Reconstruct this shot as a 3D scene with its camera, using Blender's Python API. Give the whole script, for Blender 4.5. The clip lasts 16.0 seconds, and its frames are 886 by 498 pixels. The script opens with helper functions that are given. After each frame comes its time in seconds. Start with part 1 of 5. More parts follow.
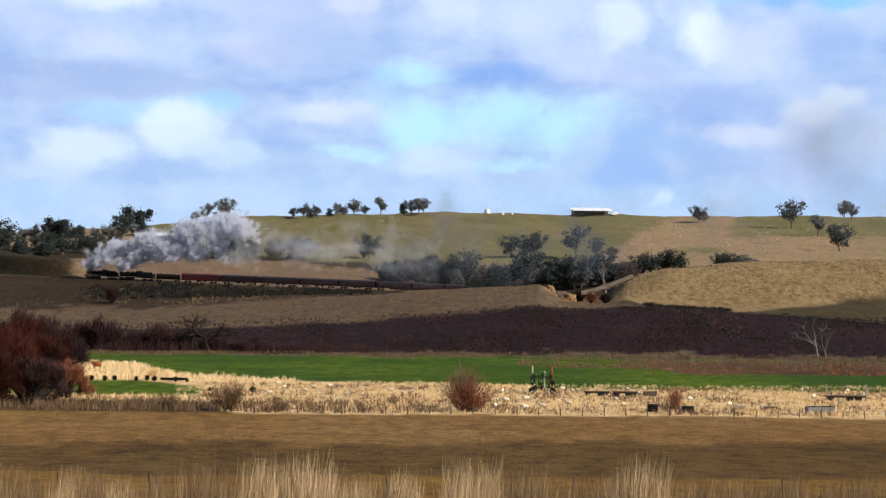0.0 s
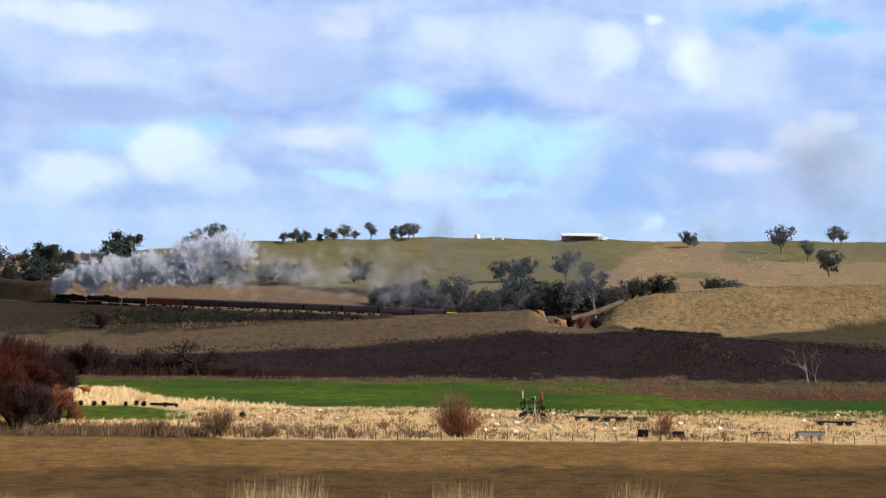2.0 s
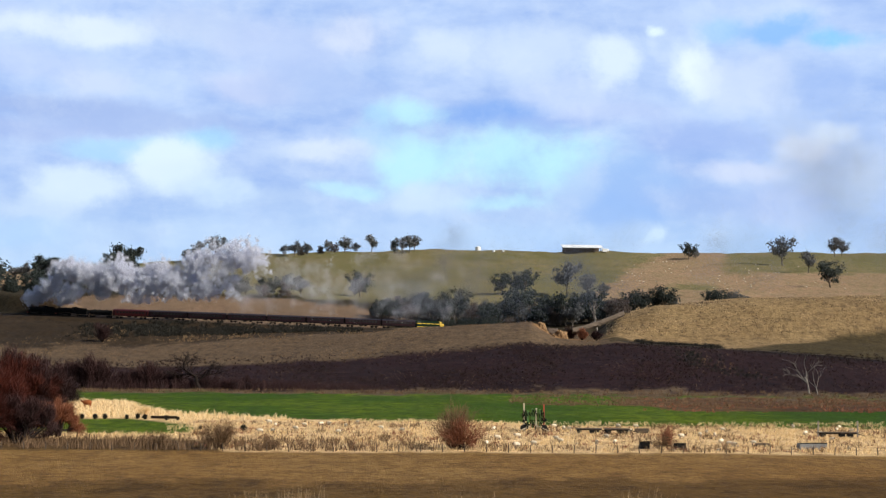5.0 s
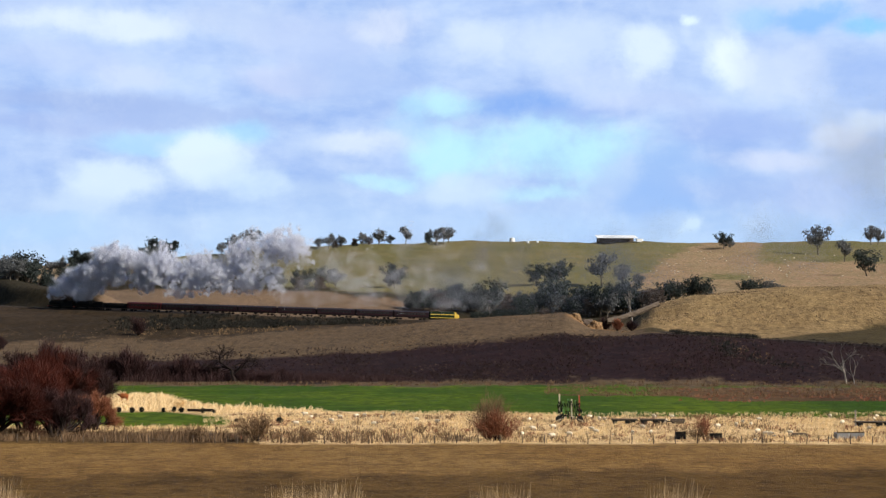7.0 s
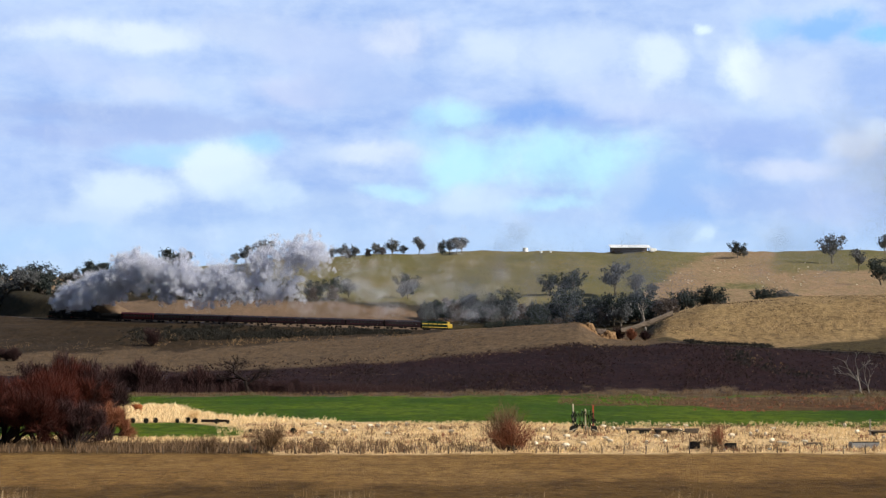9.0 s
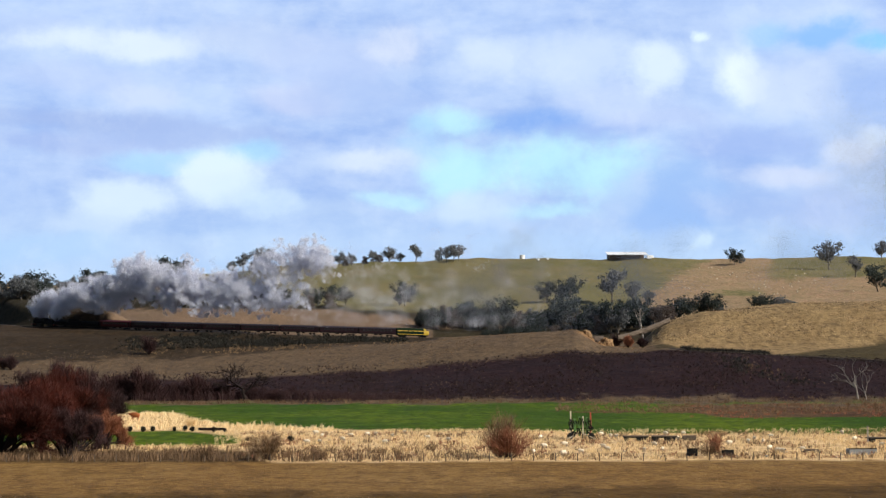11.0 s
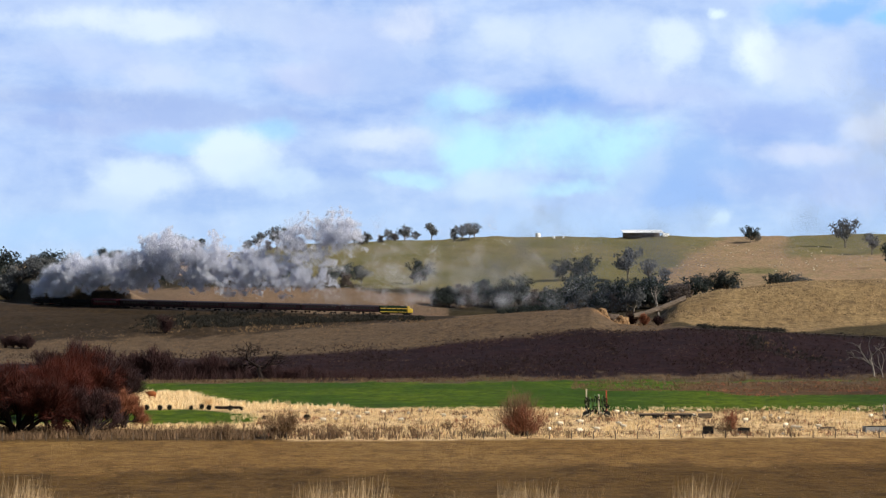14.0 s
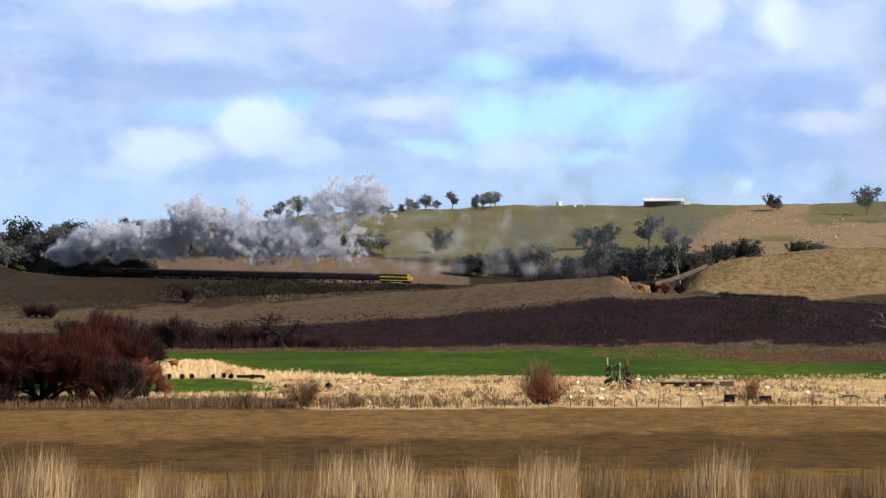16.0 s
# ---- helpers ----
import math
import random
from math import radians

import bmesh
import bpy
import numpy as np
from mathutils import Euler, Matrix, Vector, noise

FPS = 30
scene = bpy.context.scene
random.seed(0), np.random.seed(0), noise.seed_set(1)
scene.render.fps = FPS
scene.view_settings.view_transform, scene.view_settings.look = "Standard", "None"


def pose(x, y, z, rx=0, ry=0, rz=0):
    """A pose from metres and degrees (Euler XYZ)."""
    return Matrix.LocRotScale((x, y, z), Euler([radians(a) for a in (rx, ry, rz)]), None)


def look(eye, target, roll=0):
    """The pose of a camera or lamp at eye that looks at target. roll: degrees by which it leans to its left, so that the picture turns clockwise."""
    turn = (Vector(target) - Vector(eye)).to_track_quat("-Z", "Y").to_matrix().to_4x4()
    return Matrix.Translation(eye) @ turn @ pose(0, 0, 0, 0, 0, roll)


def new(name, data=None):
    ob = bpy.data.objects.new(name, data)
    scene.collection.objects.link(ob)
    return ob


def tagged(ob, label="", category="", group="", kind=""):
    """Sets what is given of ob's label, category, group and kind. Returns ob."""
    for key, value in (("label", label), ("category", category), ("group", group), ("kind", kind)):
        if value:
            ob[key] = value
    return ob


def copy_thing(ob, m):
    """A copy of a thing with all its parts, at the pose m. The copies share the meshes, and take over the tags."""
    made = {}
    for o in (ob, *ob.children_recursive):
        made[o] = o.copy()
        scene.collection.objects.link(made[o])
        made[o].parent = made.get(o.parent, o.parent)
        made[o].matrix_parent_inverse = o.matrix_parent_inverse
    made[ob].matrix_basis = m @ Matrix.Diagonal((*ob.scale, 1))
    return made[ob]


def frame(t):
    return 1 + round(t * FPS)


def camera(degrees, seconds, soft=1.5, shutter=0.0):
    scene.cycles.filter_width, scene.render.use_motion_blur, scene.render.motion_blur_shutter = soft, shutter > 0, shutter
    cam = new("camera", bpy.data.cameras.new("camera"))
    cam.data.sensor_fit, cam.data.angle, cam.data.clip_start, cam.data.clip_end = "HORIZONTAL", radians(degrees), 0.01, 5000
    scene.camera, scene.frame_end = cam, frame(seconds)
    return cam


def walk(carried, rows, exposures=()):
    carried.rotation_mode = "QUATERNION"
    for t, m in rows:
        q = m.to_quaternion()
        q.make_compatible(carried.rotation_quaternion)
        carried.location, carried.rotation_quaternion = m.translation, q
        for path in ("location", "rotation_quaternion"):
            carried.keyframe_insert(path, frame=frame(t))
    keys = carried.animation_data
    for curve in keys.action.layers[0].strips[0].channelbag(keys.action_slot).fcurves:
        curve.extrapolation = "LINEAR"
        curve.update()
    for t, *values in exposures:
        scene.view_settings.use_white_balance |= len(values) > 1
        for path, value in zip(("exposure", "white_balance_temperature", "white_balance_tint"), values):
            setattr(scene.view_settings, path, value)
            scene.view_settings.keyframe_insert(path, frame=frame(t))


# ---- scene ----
# A tripod shot through a long lens: the eye stays, the camera pans, tilts and leans a little.
EYE = (0.0, 0.0, 15.0)
cam = camera(30.0, 16.0, soft=1.25)
PAN = [  # seconds, tilt up, turn to the left, lean (degrees)
    (0, 2.273, -1.344, 0.644), (0.5, 2.514, -1.455, 0.665), (1, 2.724, -1.532, 0.655), (1.5, 2.960, -1.601, 0.660),
    (2, 3.146, -1.675, 0.650), (2.5, 3.321, -1.755, 0.640), (3, 3.418, -1.775, 0.630), (5.5, 3.571, -1.516, 0.381),
    (6, 3.446, -1.175, 0.302), (6.5, 3.309, -0.783, 0.196), (7, 3.269, -0.460, 0.130), (7.5, 3.313, -0.234, 0.110),
    (8, 3.422, -0.115, 0.078), (8.5, 3.513, -0.029, 0.050), (9, 3.618, 0.000, 0.000), (11.5, 3.891, -0.105, -0.164),
    (12, 3.786, -0.046, -0.190), (12.5, 3.672, 0.039, -0.180), (13, 3.548, 0.125, -0.187), (13.5, 3.378, 0.259, -0.207),
    (14, 3.133, 0.436, -0.240), (14.5, 2.874, 0.637, -0.276), (15, 2.580, 0.840, -0.275), (15.5, 2.310, 1.023, -0.288),
    (16, 2.056, 1.167, -0.344)]
walk(cam, [(t, Matrix.Translation(EYE) @ pose(0, 0, 0, 90 + up, 0, turn) @ pose(0, 0, 0, 0, 0, lean)) for t, up, turn, lean in PAN])

# ---- light: winter sun from the right and a little behind, sky between broken clouds ----
SUN_FROM = Vector((0.80, -0.40, 0.58)).normalized()
world = bpy.data.worlds.new("world")
scene.world = world
world.use_nodes = True
sky = world.node_tree.nodes.new("ShaderNodeTexSky")
sky.sky_type, sky.sun_disc = "NISHITA", False
sky.sun_elevation = math.asin(SUN_FROM.z)
sky.sun_rotation = math.atan2(SUN_FROM.x, SUN_FROM.y)
world.node_tree.links.new(sky.outputs[0], world.node_tree.nodes["Background"].inputs[0])
world.node_tree.nodes["Background"].inputs[1].default_value = 0.055
sun = new("sun", bpy.data.lights.new("sun", "SUN"))
sun.data.energy, sun.data.angle, sun.data.color = 5.0, radians(0.6), (1.0, 0.93, 0.82)
sun.matrix_world = look(SUN_FROM * 100, (0, 0, 0))
scene.view_settings.exposure = 0.38


# ---- materials ----
def lin(r, g, b):
    """Linear colour from 0 to 255 values."""
    return tuple(((c / 255) / 12.92 if c < 11 else ((c / 255 + 0.055) / 1.055) ** 2.4) for c in (r, g, b)) + (1.0,)


class Nodes:
    """Short hand for building a node tree."""

    def __init__(self, name):
        self.mat = bpy.data.materials.new(name)
        self.mat.use_nodes = True
        self.tree = self.mat.node_tree
        self.bsdf = self.tree.nodes["Principled BSDF"]
        self.out = self.tree.nodes["Material Output"]

    def add(self, kind, **sockets):
        n = self.tree.nodes.new("ShaderNode" + kind)
        for key, value in sockets.items():
            self.put(n.inputs[key.replace("_", " ")], value)
        return n

    def put(self, socket, value):
        if isinstance(value, bpy.types.NodeSocket):
            self.tree.links.new(value, socket)
        else:
            socket.default_value = value

    def math(self, op, a, b=0.0, c=0.0):
        n = self.tree.nodes.new("ShaderNodeMath")
        n.operation = op
        for s, v in zip(n.inputs, (a, b, c)):
            self.put(s, v)
        return n.outputs[0]

    def mix(self, f, a, b, blend="MIX"):
        n = self.tree.nodes.new("ShaderNodeMix")
        n.data_type, n.blend_type = "RGBA", blend
        self.put(n.inputs[0], f), self.put(n.inputs[6], a), self.put(n.inputs[7], b)
        return n.outputs[2]

    def ramp(self, v, lo, hi):
        n = self.tree.nodes.new("ShaderNodeMapRange")
        n.interpolation_type = "SMOOTHSTEP"
        for i, x in enumerate((v, lo, hi, 0.0, 1.0)):
            self.put(n.inputs[i], x)
        return n.outputs[0]

    def noise(self, vec, scale, detail=5.0, rough=0.6):
        n = self.add("TexNoise", Scale=scale, Detail=detail, Roughness=rough)
        self.put(n.inputs["Vector"], vec)
        return n.outputs[0]

    def coords(self, sx=1.0, sy=1.0, sz=1.0, which="Object"):
        t = self.tree.nodes.new("ShaderNodeTexCoord")
        m = self.tree.nodes.new("ShaderNodeMapping")
        self.tree.links.new(t.outputs[which], m.inputs[0])
        m.inputs["Scale"].default_value = (sx, sy, sz)
        return m.outputs[0]

    def bump(self, h, strength, dist):
        b = self.add("Bump", Strength=strength, Distance=dist)
        self.put(b.inputs["Height"], h)
        self.tree.links.new(b.outputs[0], self.bsdf.inputs["Normal"])


def farmland():
    """All ground cover: three colours of each field, laid in patches, stains and tufts."""
    n = Nodes("farmland")
    v = n.coords(1.0, 0.4, 1.0)
    col = [n.add("Attribute") for _ in range(3)]
    for node, name in zip(col, ("cover_a", "cover_b", "cover_c")):
        node.attribute_name = name
    p1 = n.ramp(n.noise(v, 0.022, 6, 0.62), 0.36, 0.64)
    p2 = n.ramp(n.noise(v, 0.32, 8, 0.74), 0.40, 0.66)
    p3 = n.ramp(n.noise(v, 0.09, 8, 0.72), 0.38, 0.66)
    streaks = n.coords(0.25, 1.6, 1.0)
    p4 = n.ramp(n.noise(streaks, 0.16, 6, 0.65), 0.44, 0.70)
    c = n.mix(p1, col[0].outputs["Color"], col[1].outputs["Color"])
    c = n.mix(n.math("MULTIPLY", p3, 0.5), c, col[0].outputs["Color"])
    c = n.mix(n.math("MULTIPLY", p2, 0.8), c, col[2].outputs["Color"])
    c = n.mix(n.math("MULTIPLY", p4, 0.28), c, col[2].outputs["Color"])
    grain = n.ramp(n.noise(n.coords(0.5, 1.1, 1.0), 1.6, 6, 0.7), 0.40, 0.62)
    dim = n.mix(1.0, c, (0.62, 0.58, 0.52, 1), "MULTIPLY")
    c = n.mix(n.math("MULTIPLY", grain, 0.75), c, dim)
    clump = n.ramp(n.noise(n.coords(), 0.42, 7, 0.78), 0.43, 0.60)
    c = n.mix(n.math("MULTIPLY", clump, 0.5), c, n.mix(1.0, c, (0.46, 0.42, 0.40, 1), "MULTIPLY"))
    pale = n.ramp(n.noise(n.coords(0.8, 1.2, 1.0), 0.75, 6, 0.75), 0.56, 0.70)
    c = n.mix(n.math("MULTIPLY", pale, 0.85), c, n.mix(1.0, c, (1.75, 1.7, 1.65, 1), "MULTIPLY"))
    stalks = n.ramp(n.noise(n.coords(2.2, 0.5, 1.0), 1.5, 4, 0.7), 0.44, 0.58)
    c = n.mix(n.math("MULTIPLY", stalks, 0.55), c, n.mix(1.0, c, (0.52, 0.48, 0.44, 1), "MULTIPLY"))
    n.put(n.bsdf.inputs["Base Color"], c)
    n.bsdf.inputs["Roughness"].default_value = 0.95
    n.bsdf.inputs["Specular IOR Level"].default_value = 0.08
    n.bump(n.noise(v, 0.5, 8, 0.78), 0.55, 1.4)
    return n.mat


def paint(name, col, rough=0.6, metal=0.0, vary=0.35, scale=1.2):
    """A painted or worn surface with streaks and grime of two sizes."""
    n = Nodes(name)
    v = n.coords()
    dark = tuple(x * (1 - vary) for x in col[:3]) + (1,)
    c = n.mix(n.ramp(n.noise(v, scale, 6, 0.7), 0.35, 0.7), col, dark)
    c = n.mix(n.math("MULTIPLY", n.ramp(n.noise(v, scale * 9, 4), 0.5, 0.75), 0.4), c, dark)
    rnd = n.add("ObjectInfo")
    c = n.mix(n.math("MULTIPLY", rnd.outputs["Random"], 0.25), c, dark)
    n.put(n.bsdf.inputs["Base Color"], c)
    n.bsdf.inputs["Specular IOR Level"].default_value = 0.5 if rough < 0.7 else 0.15
    n.bsdf.inputs["Roughness"].default_value, n.bsdf.inputs["Metallic"].default_value = rough, metal
    n.bump(n.noise(v, scale * 6, 4), 0.12, 0.05)
    return n.mat


def foliage(name, a, b, trans=0.3):
    """Leaves: colour varies leaf by leaf and tree by tree; some light passes through."""
    n = Nodes(name)
    g, o = n.add("NewGeometry"), n.add("ObjectInfo")
    f = n.math("MULTIPLY_ADD", g.outputs["Random Per Island"], 0.7, n.math("MULTIPLY", o.outputs["Random"], 0.3))
    col = n.mix(f, a, b)
    n.put(n.bsdf.inputs["Base Color"], col)
    n.bsdf.inputs["Roughness"].default_value = 0.7
    n.bsdf.inputs["Specular IOR Level"].default_value = 0.25
    tr = n.add("BsdfTranslucent", Color=col)
    m = n.add("MixShader", Fac=trans)
    n.tree.links.new(n.bsdf.outputs[0], m.inputs[1])
    n.tree.links.new(tr.outputs[0], m.inputs[2])
    n.tree.links.new(m.outputs[0], n.out.inputs[0])
    return n.mat


COVERS = {}  # three colours for each kind of ground; some hold cloud shade or haze
COVERS["rank"] = ((0.11, 0.066, 0.026), (0.17, 0.105, 0.045), (0.06, 0.036, 0.016))
COVERS["cinder"] = ((0.016, 0.015, 0.017), (0.022, 0.02, 0.021), (0.012, 0.011, 0.012))
COVERS["olive"] = ((0.082, 0.064, 0.03), (0.105, 0.08, 0.038), (0.046, 0.037, 0.02))
COVERS["rust"] = ((0.13, 0.066, 0.03), (0.21, 0.125, 0.06), (0.05, 0.025, 0.014))
# field, scrub, gold, paddock, hill and worn have extra blue painted in for haze
COVERS["field"] = ((0.29, 0.166, 0.051), (0.36, 0.228, 0.087), (0.165, 0.091, 0.027))
COVERS["straw"] = ((0.95, 0.72, 0.42), (0.88, 0.63, 0.33), (0.52, 0.33, 0.15))
COVERS["green"] = ((0.046, 0.112, 0.003), (0.16, 0.225, 0.007), (0.024, 0.06, 0.003))
# purple-brown scrub, with a cloud's shadow worked into its near-black colours
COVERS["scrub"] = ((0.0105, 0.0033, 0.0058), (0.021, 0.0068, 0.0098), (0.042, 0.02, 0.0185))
COVERS["slope"] = ((0.195, 0.138, 0.085), (0.15, 0.106, 0.067), (0.068, 0.049, 0.034))
# railway bank, its weedy brown darkened for cloud shade around the train
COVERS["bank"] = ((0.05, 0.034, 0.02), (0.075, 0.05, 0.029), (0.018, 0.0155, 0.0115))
COVERS["gold"] = ((0.42, 0.3, 0.15), (0.345, 0.24, 0.12), (0.125, 0.087, 0.049))
COVERS["paddock"] = ((0.265, 0.178, 0.118), (0.205, 0.148, 0.1), (0.175, 0.127, 0.088))
COVERS["hill"] = ((0.2, 0.185, 0.082), (0.285, 0.235, 0.122), (0.13, 0.13, 0.055))
COVERS["worn"] = ((0.43, 0.29, 0.19), (0.36, 0.26, 0.16), (0.24, 0.2, 0.105))
# darker cover under the tree belt and left of the line
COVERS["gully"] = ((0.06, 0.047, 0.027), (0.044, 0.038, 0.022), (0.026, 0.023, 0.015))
COVERS["clay"] = ((0.42, 0.25, 0.12), (0.3, 0.17, 0.08), (0.16, 0.095, 0.05))
COVERS["ballast"] = ((0.045, 0.04, 0.038), (0.032, 0.029, 0.028), (0.02, 0.018, 0.018))
# stubble again, darker: cloud shade over the field's front is in the colour
COVERS["field_cloud_shade"] = ((0.15, 0.084, 0.021), (0.2, 0.118, 0.036), (0.062, 0.035, 0.01))
COVERS["field_gold"] = ((0.29, 0.155, 0.024), (0.32, 0.185, 0.042), (0.13, 0.068, 0.012))
M = {}
M["ground"] = farmland()
M["clay"] = paint("bare_clay", (0.27, 0.165, 0.085, 1), 0.95, 0.0, 0.65, 0.5)
M["steel"] = paint("rail_steel", (0.20, 0.15, 0.12, 1), 0.5, 0.7)
M["black"] = paint("sooty_black_paint", (0.007, 0.0065, 0.0065, 1), 0.85, 0.0)
M["iron"] = paint("black_iron", (0.010, 0.009, 0.009, 1), 0.85, 0.0)
M["maroon"] = paint("maroon_paint", (0.060, 0.009, 0.010, 1), 0.8)
M["dark_red"] = paint("dark_tuscan_paint", (0.010, 0.0035, 0.006, 1), 0.8)
M["roof_grey"] = paint("carriage_roof_grey", (0.024, 0.023, 0.034, 1), 0.9)
M["roof_red"] = paint("carriage_roof_dusty_red", (0.075, 0.022, 0.030, 1), 0.8)
M["yellow"] = paint("loco_yellow", (0.50, 0.33, 0.012, 1), 0.65, 0.0, 0.3)
M["loco_green"] = paint("loco_dark_green", (0.006, 0.016, 0.008, 1), 0.95)
M["cream"] = paint("cream_paint", (0.50, 0.44, 0.32, 1), 0.5, 0.0, 0.2)
M["white_metal"] = paint("white_sheet_metal", (0.80, 0.82, 0.84, 1), 0.4, 0.0, 0.12, 0.3)
M["grey_metal"] = paint("weathered_grey_metal", (0.28, 0.29, 0.30, 1), 0.5, 0.3)
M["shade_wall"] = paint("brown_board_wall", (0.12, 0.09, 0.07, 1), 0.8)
M["timber"] = paint("weathered_timber", (0.11, 0.085, 0.065, 1), 0.85, 0.0, 0.4, 3.0)
M["bleached"] = paint("bleached_dead_wood", (0.36, 0.32, 0.28, 1), 0.85, 0.0, 0.5, 2.0)
M["bark"] = paint("grey_bark", (0.20, 0.17, 0.14, 1), 0.9, 0.0, 0.5, 1.5)
M["dark_bark"] = paint("dark_bark", (0.020, 0.013, 0.011, 1), 0.9, 0.0, 0.4, 1.5)
M["wool"] = paint("dusty_wool", (0.74, 0.65, 0.50, 1), 0.95, 0.0, 0.25, 6.0)
M["hide"] = paint("red_brown_hide", (0.30, 0.10, 0.035, 1), 0.85, 0.0, 0.3, 4.0)
M["sheep_face"] = paint("sheep_face", (0.25, 0.21, 0.17, 1), 0.9)
M["mach_green"] = paint("implement_green", (0.10, 0.24, 0.06, 1), 0.5)
M["mach_red"] = paint("implement_red", (0.40, 0.07, 0.03, 1), 0.5)
M["tyre"] = paint("black_rubber", (0.018, 0.018, 0.018, 1), 0.85)
M["rock"] = paint("pale_stone", (0.42, 0.39, 0.34, 1), 0.9, 0.0, 0.4, 1.0)
# leaf colours are lifted, and the gum's blued, to paint in distance haze
M["gum"] = foliage("hazed_gum_leaves", (0.048, 0.056, 0.068, 1), (0.195, 0.198, 0.195, 1))
M["dark_gum"] = foliage("dark_tree_leaves", (0.014, 0.021, 0.023, 1), (0.062, 0.076, 0.066, 1))
M["brown_gum"] = foliage("rusty_leaves", (0.056, 0.046, 0.048, 1), (0.17, 0.132, 0.108, 1))
M["willow"] = foliage("red_willow_twigs", (0.012, 0.0022, 0.0015, 1), (0.082, 0.012, 0.004, 1), 0.0)
M["willow_dark"] = foliage("purple_brown_twigs", (0.012, 0.005, 0.006, 1), (0.046, 0.018, 0.017, 1), 0.0)
M["twig"] = foliage("tan_twigs", (0.070, 0.040, 0.020, 1), (0.220, 0.135, 0.070, 1), 0.0)
M["twig_red"] = foliage("russet_twigs", (0.120, 0.040, 0.020, 1), (0.320, 0.125, 0.065, 1), 0.0)
M["tall_grass"] = foliage("tall_dry_grass", (0.14, 0.078, 0.034, 1), (0.78, 0.58, 0.34, 1), 0.3)
M["dull_grass"] = foliage("dull_brown_grass", (0.06, 0.034, 0.018, 1), (0.34, 0.225, 0.12, 1), 0.2)
M["straw_tuft"] = foliage("straw_tufts", (0.66, 0.44, 0.19, 1), (0.95, 0.79, 0.50, 1), 0.3)
# dead weeds, darkened to match the cloud shade painted on the lower slope
M["weed"] = foliage("cloud_shaded_weeds", (0.010, 0.0045, 0.005, 1), (0.036, 0.017, 0.013, 1), 0.1)
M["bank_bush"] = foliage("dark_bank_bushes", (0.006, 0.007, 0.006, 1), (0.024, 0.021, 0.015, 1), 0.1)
_g = Nodes("window_glass")
_g.bsdf.inputs["Base Color"].default_value, _g.bsdf.inputs["Roughness"].default_value = (0.006, 0.006, 0.008, 1), 0.25
M["glass"] = _g.mat


def sky_material():
    """Broken winter cloud: grey-lavender banks, white heads and a clear opening low in the middle."""
    n = Nodes("cloudy_sky")
    t = n.tree.nodes.new("ShaderNodeTexCoord")
    uv = t.outputs["UV"]
    warp = n.add("TexNoise", Scale=9.0, Detail=6.0, Roughness=0.62)
    n.put(warp.inputs["Vector"], uv)
    sub = n.add("VectorMath")
    sub.operation = "SUBTRACT"
    n.put(sub.inputs[0], warp.outputs["Color"]), n.put(sub.inputs[1], (0.5, 0.5, 0.5))
    mul = n.add("VectorMath")
    mul.operation = "MULTIPLY"
    n.put(mul.inputs[0], sub.outputs[0]), n.put(mul.inputs[1], (0.055, 0.032, 0.0))
    add = n.add("VectorMath")
    n.put(add.inputs[0], uv), n.put(add.inputs[1], mul.outputs[0])
    sep = n.add("SeparateXYZ")
    n.put(sep.inputs[0], add.outputs[0])
    u, v = sep.outputs[0], sep.outputs[1]

    edge = n.add("TexNoise", Scale=15.0, Detail=9.0, Roughness=0.60)
    n.put(edge.inputs["Vector"], uv)
    ragged = n.math("MULTIPLY", n.math("SUBTRACT", edge.outputs[0], 0.5), 2.6)

    def blob(u0, v0, su, sv, lo=0.0, hi=1.0):
        a = n.math("POWER", n.math("ABSOLUTE", n.math("DIVIDE", n.math("SUBTRACT", u, u0), su)), 2.0)
        b = n.math("POWER", n.math("ABSOLUTE", n.math("DIVIDE", n.math("SUBTRACT", v, v0), sv)), 2.0)
        g = n.math("EXPONENT", n.math("MULTIPLY", n.math("ADD", a, b), -1.0))
        return n.ramp(n.math("ADD", g, n.math("MULTIPLY", ragged, n.math("MINIMUM", n.math("MULTIPLY", g, 1.8), 0.8))), lo, hi)

    stretch = n.add("Mapping")
    n.put(stretch.inputs[0], uv)
    stretch.inputs["Scale"].default_value = (1.0, 2.2, 1.0)
    big = n.ramp(n.noise(stretch.outputs[0], 7.0, 6, 0.58), 0.34, 0.66)
    fine = n.ramp(n.noise(stretch.outputs[0], 24.0, 6, 0.6), 0.32, 0.70)
    # cloud banks, light on top, grey beneath
    col = n.mix(big, lin(158, 184, 238), lin(194, 212, 250))
    col = n.mix(n.math("MULTIPLY", fine, 0.45), col, lin(216, 228, 253))
    low = n.ramp(v, 0.115, 0.050)
    col = n.mix(n.math("MULTIPLY", low, 0.55), col, lin(190, 216, 246))
    for u0, v0, su, sv, c, k in CLOUD_BANKS + HIGH_CLOUD + CLEAR_SKY + LOW_CLOUD + CLOUD_HEADS + HORIZON_CLOUD:
        col = n.mix(n.math("MULTIPLY", blob(u0, v0, su, sv, 0.12, 0.90), k), col, lin(*c))
    billow = n.ramp(n.noise(add.outputs[0], 30.0, 7, 0.6), 0.45, 0.75)
    col = n.mix(n.math("MULTIPLY", billow, 0.22), col, lin(236, 242, 255))
    hollow = n.ramp(n.noise(add.outputs[0], 16.0, 7, 0.6), 0.52, 0.30)
    col = n.mix(n.math("MULTIPLY", hollow, 0.25), col, lin(150, 176, 232))
    col = n.mix(1.0, col, (0.90, 0.97, 0.98, 1), "MULTIPLY")
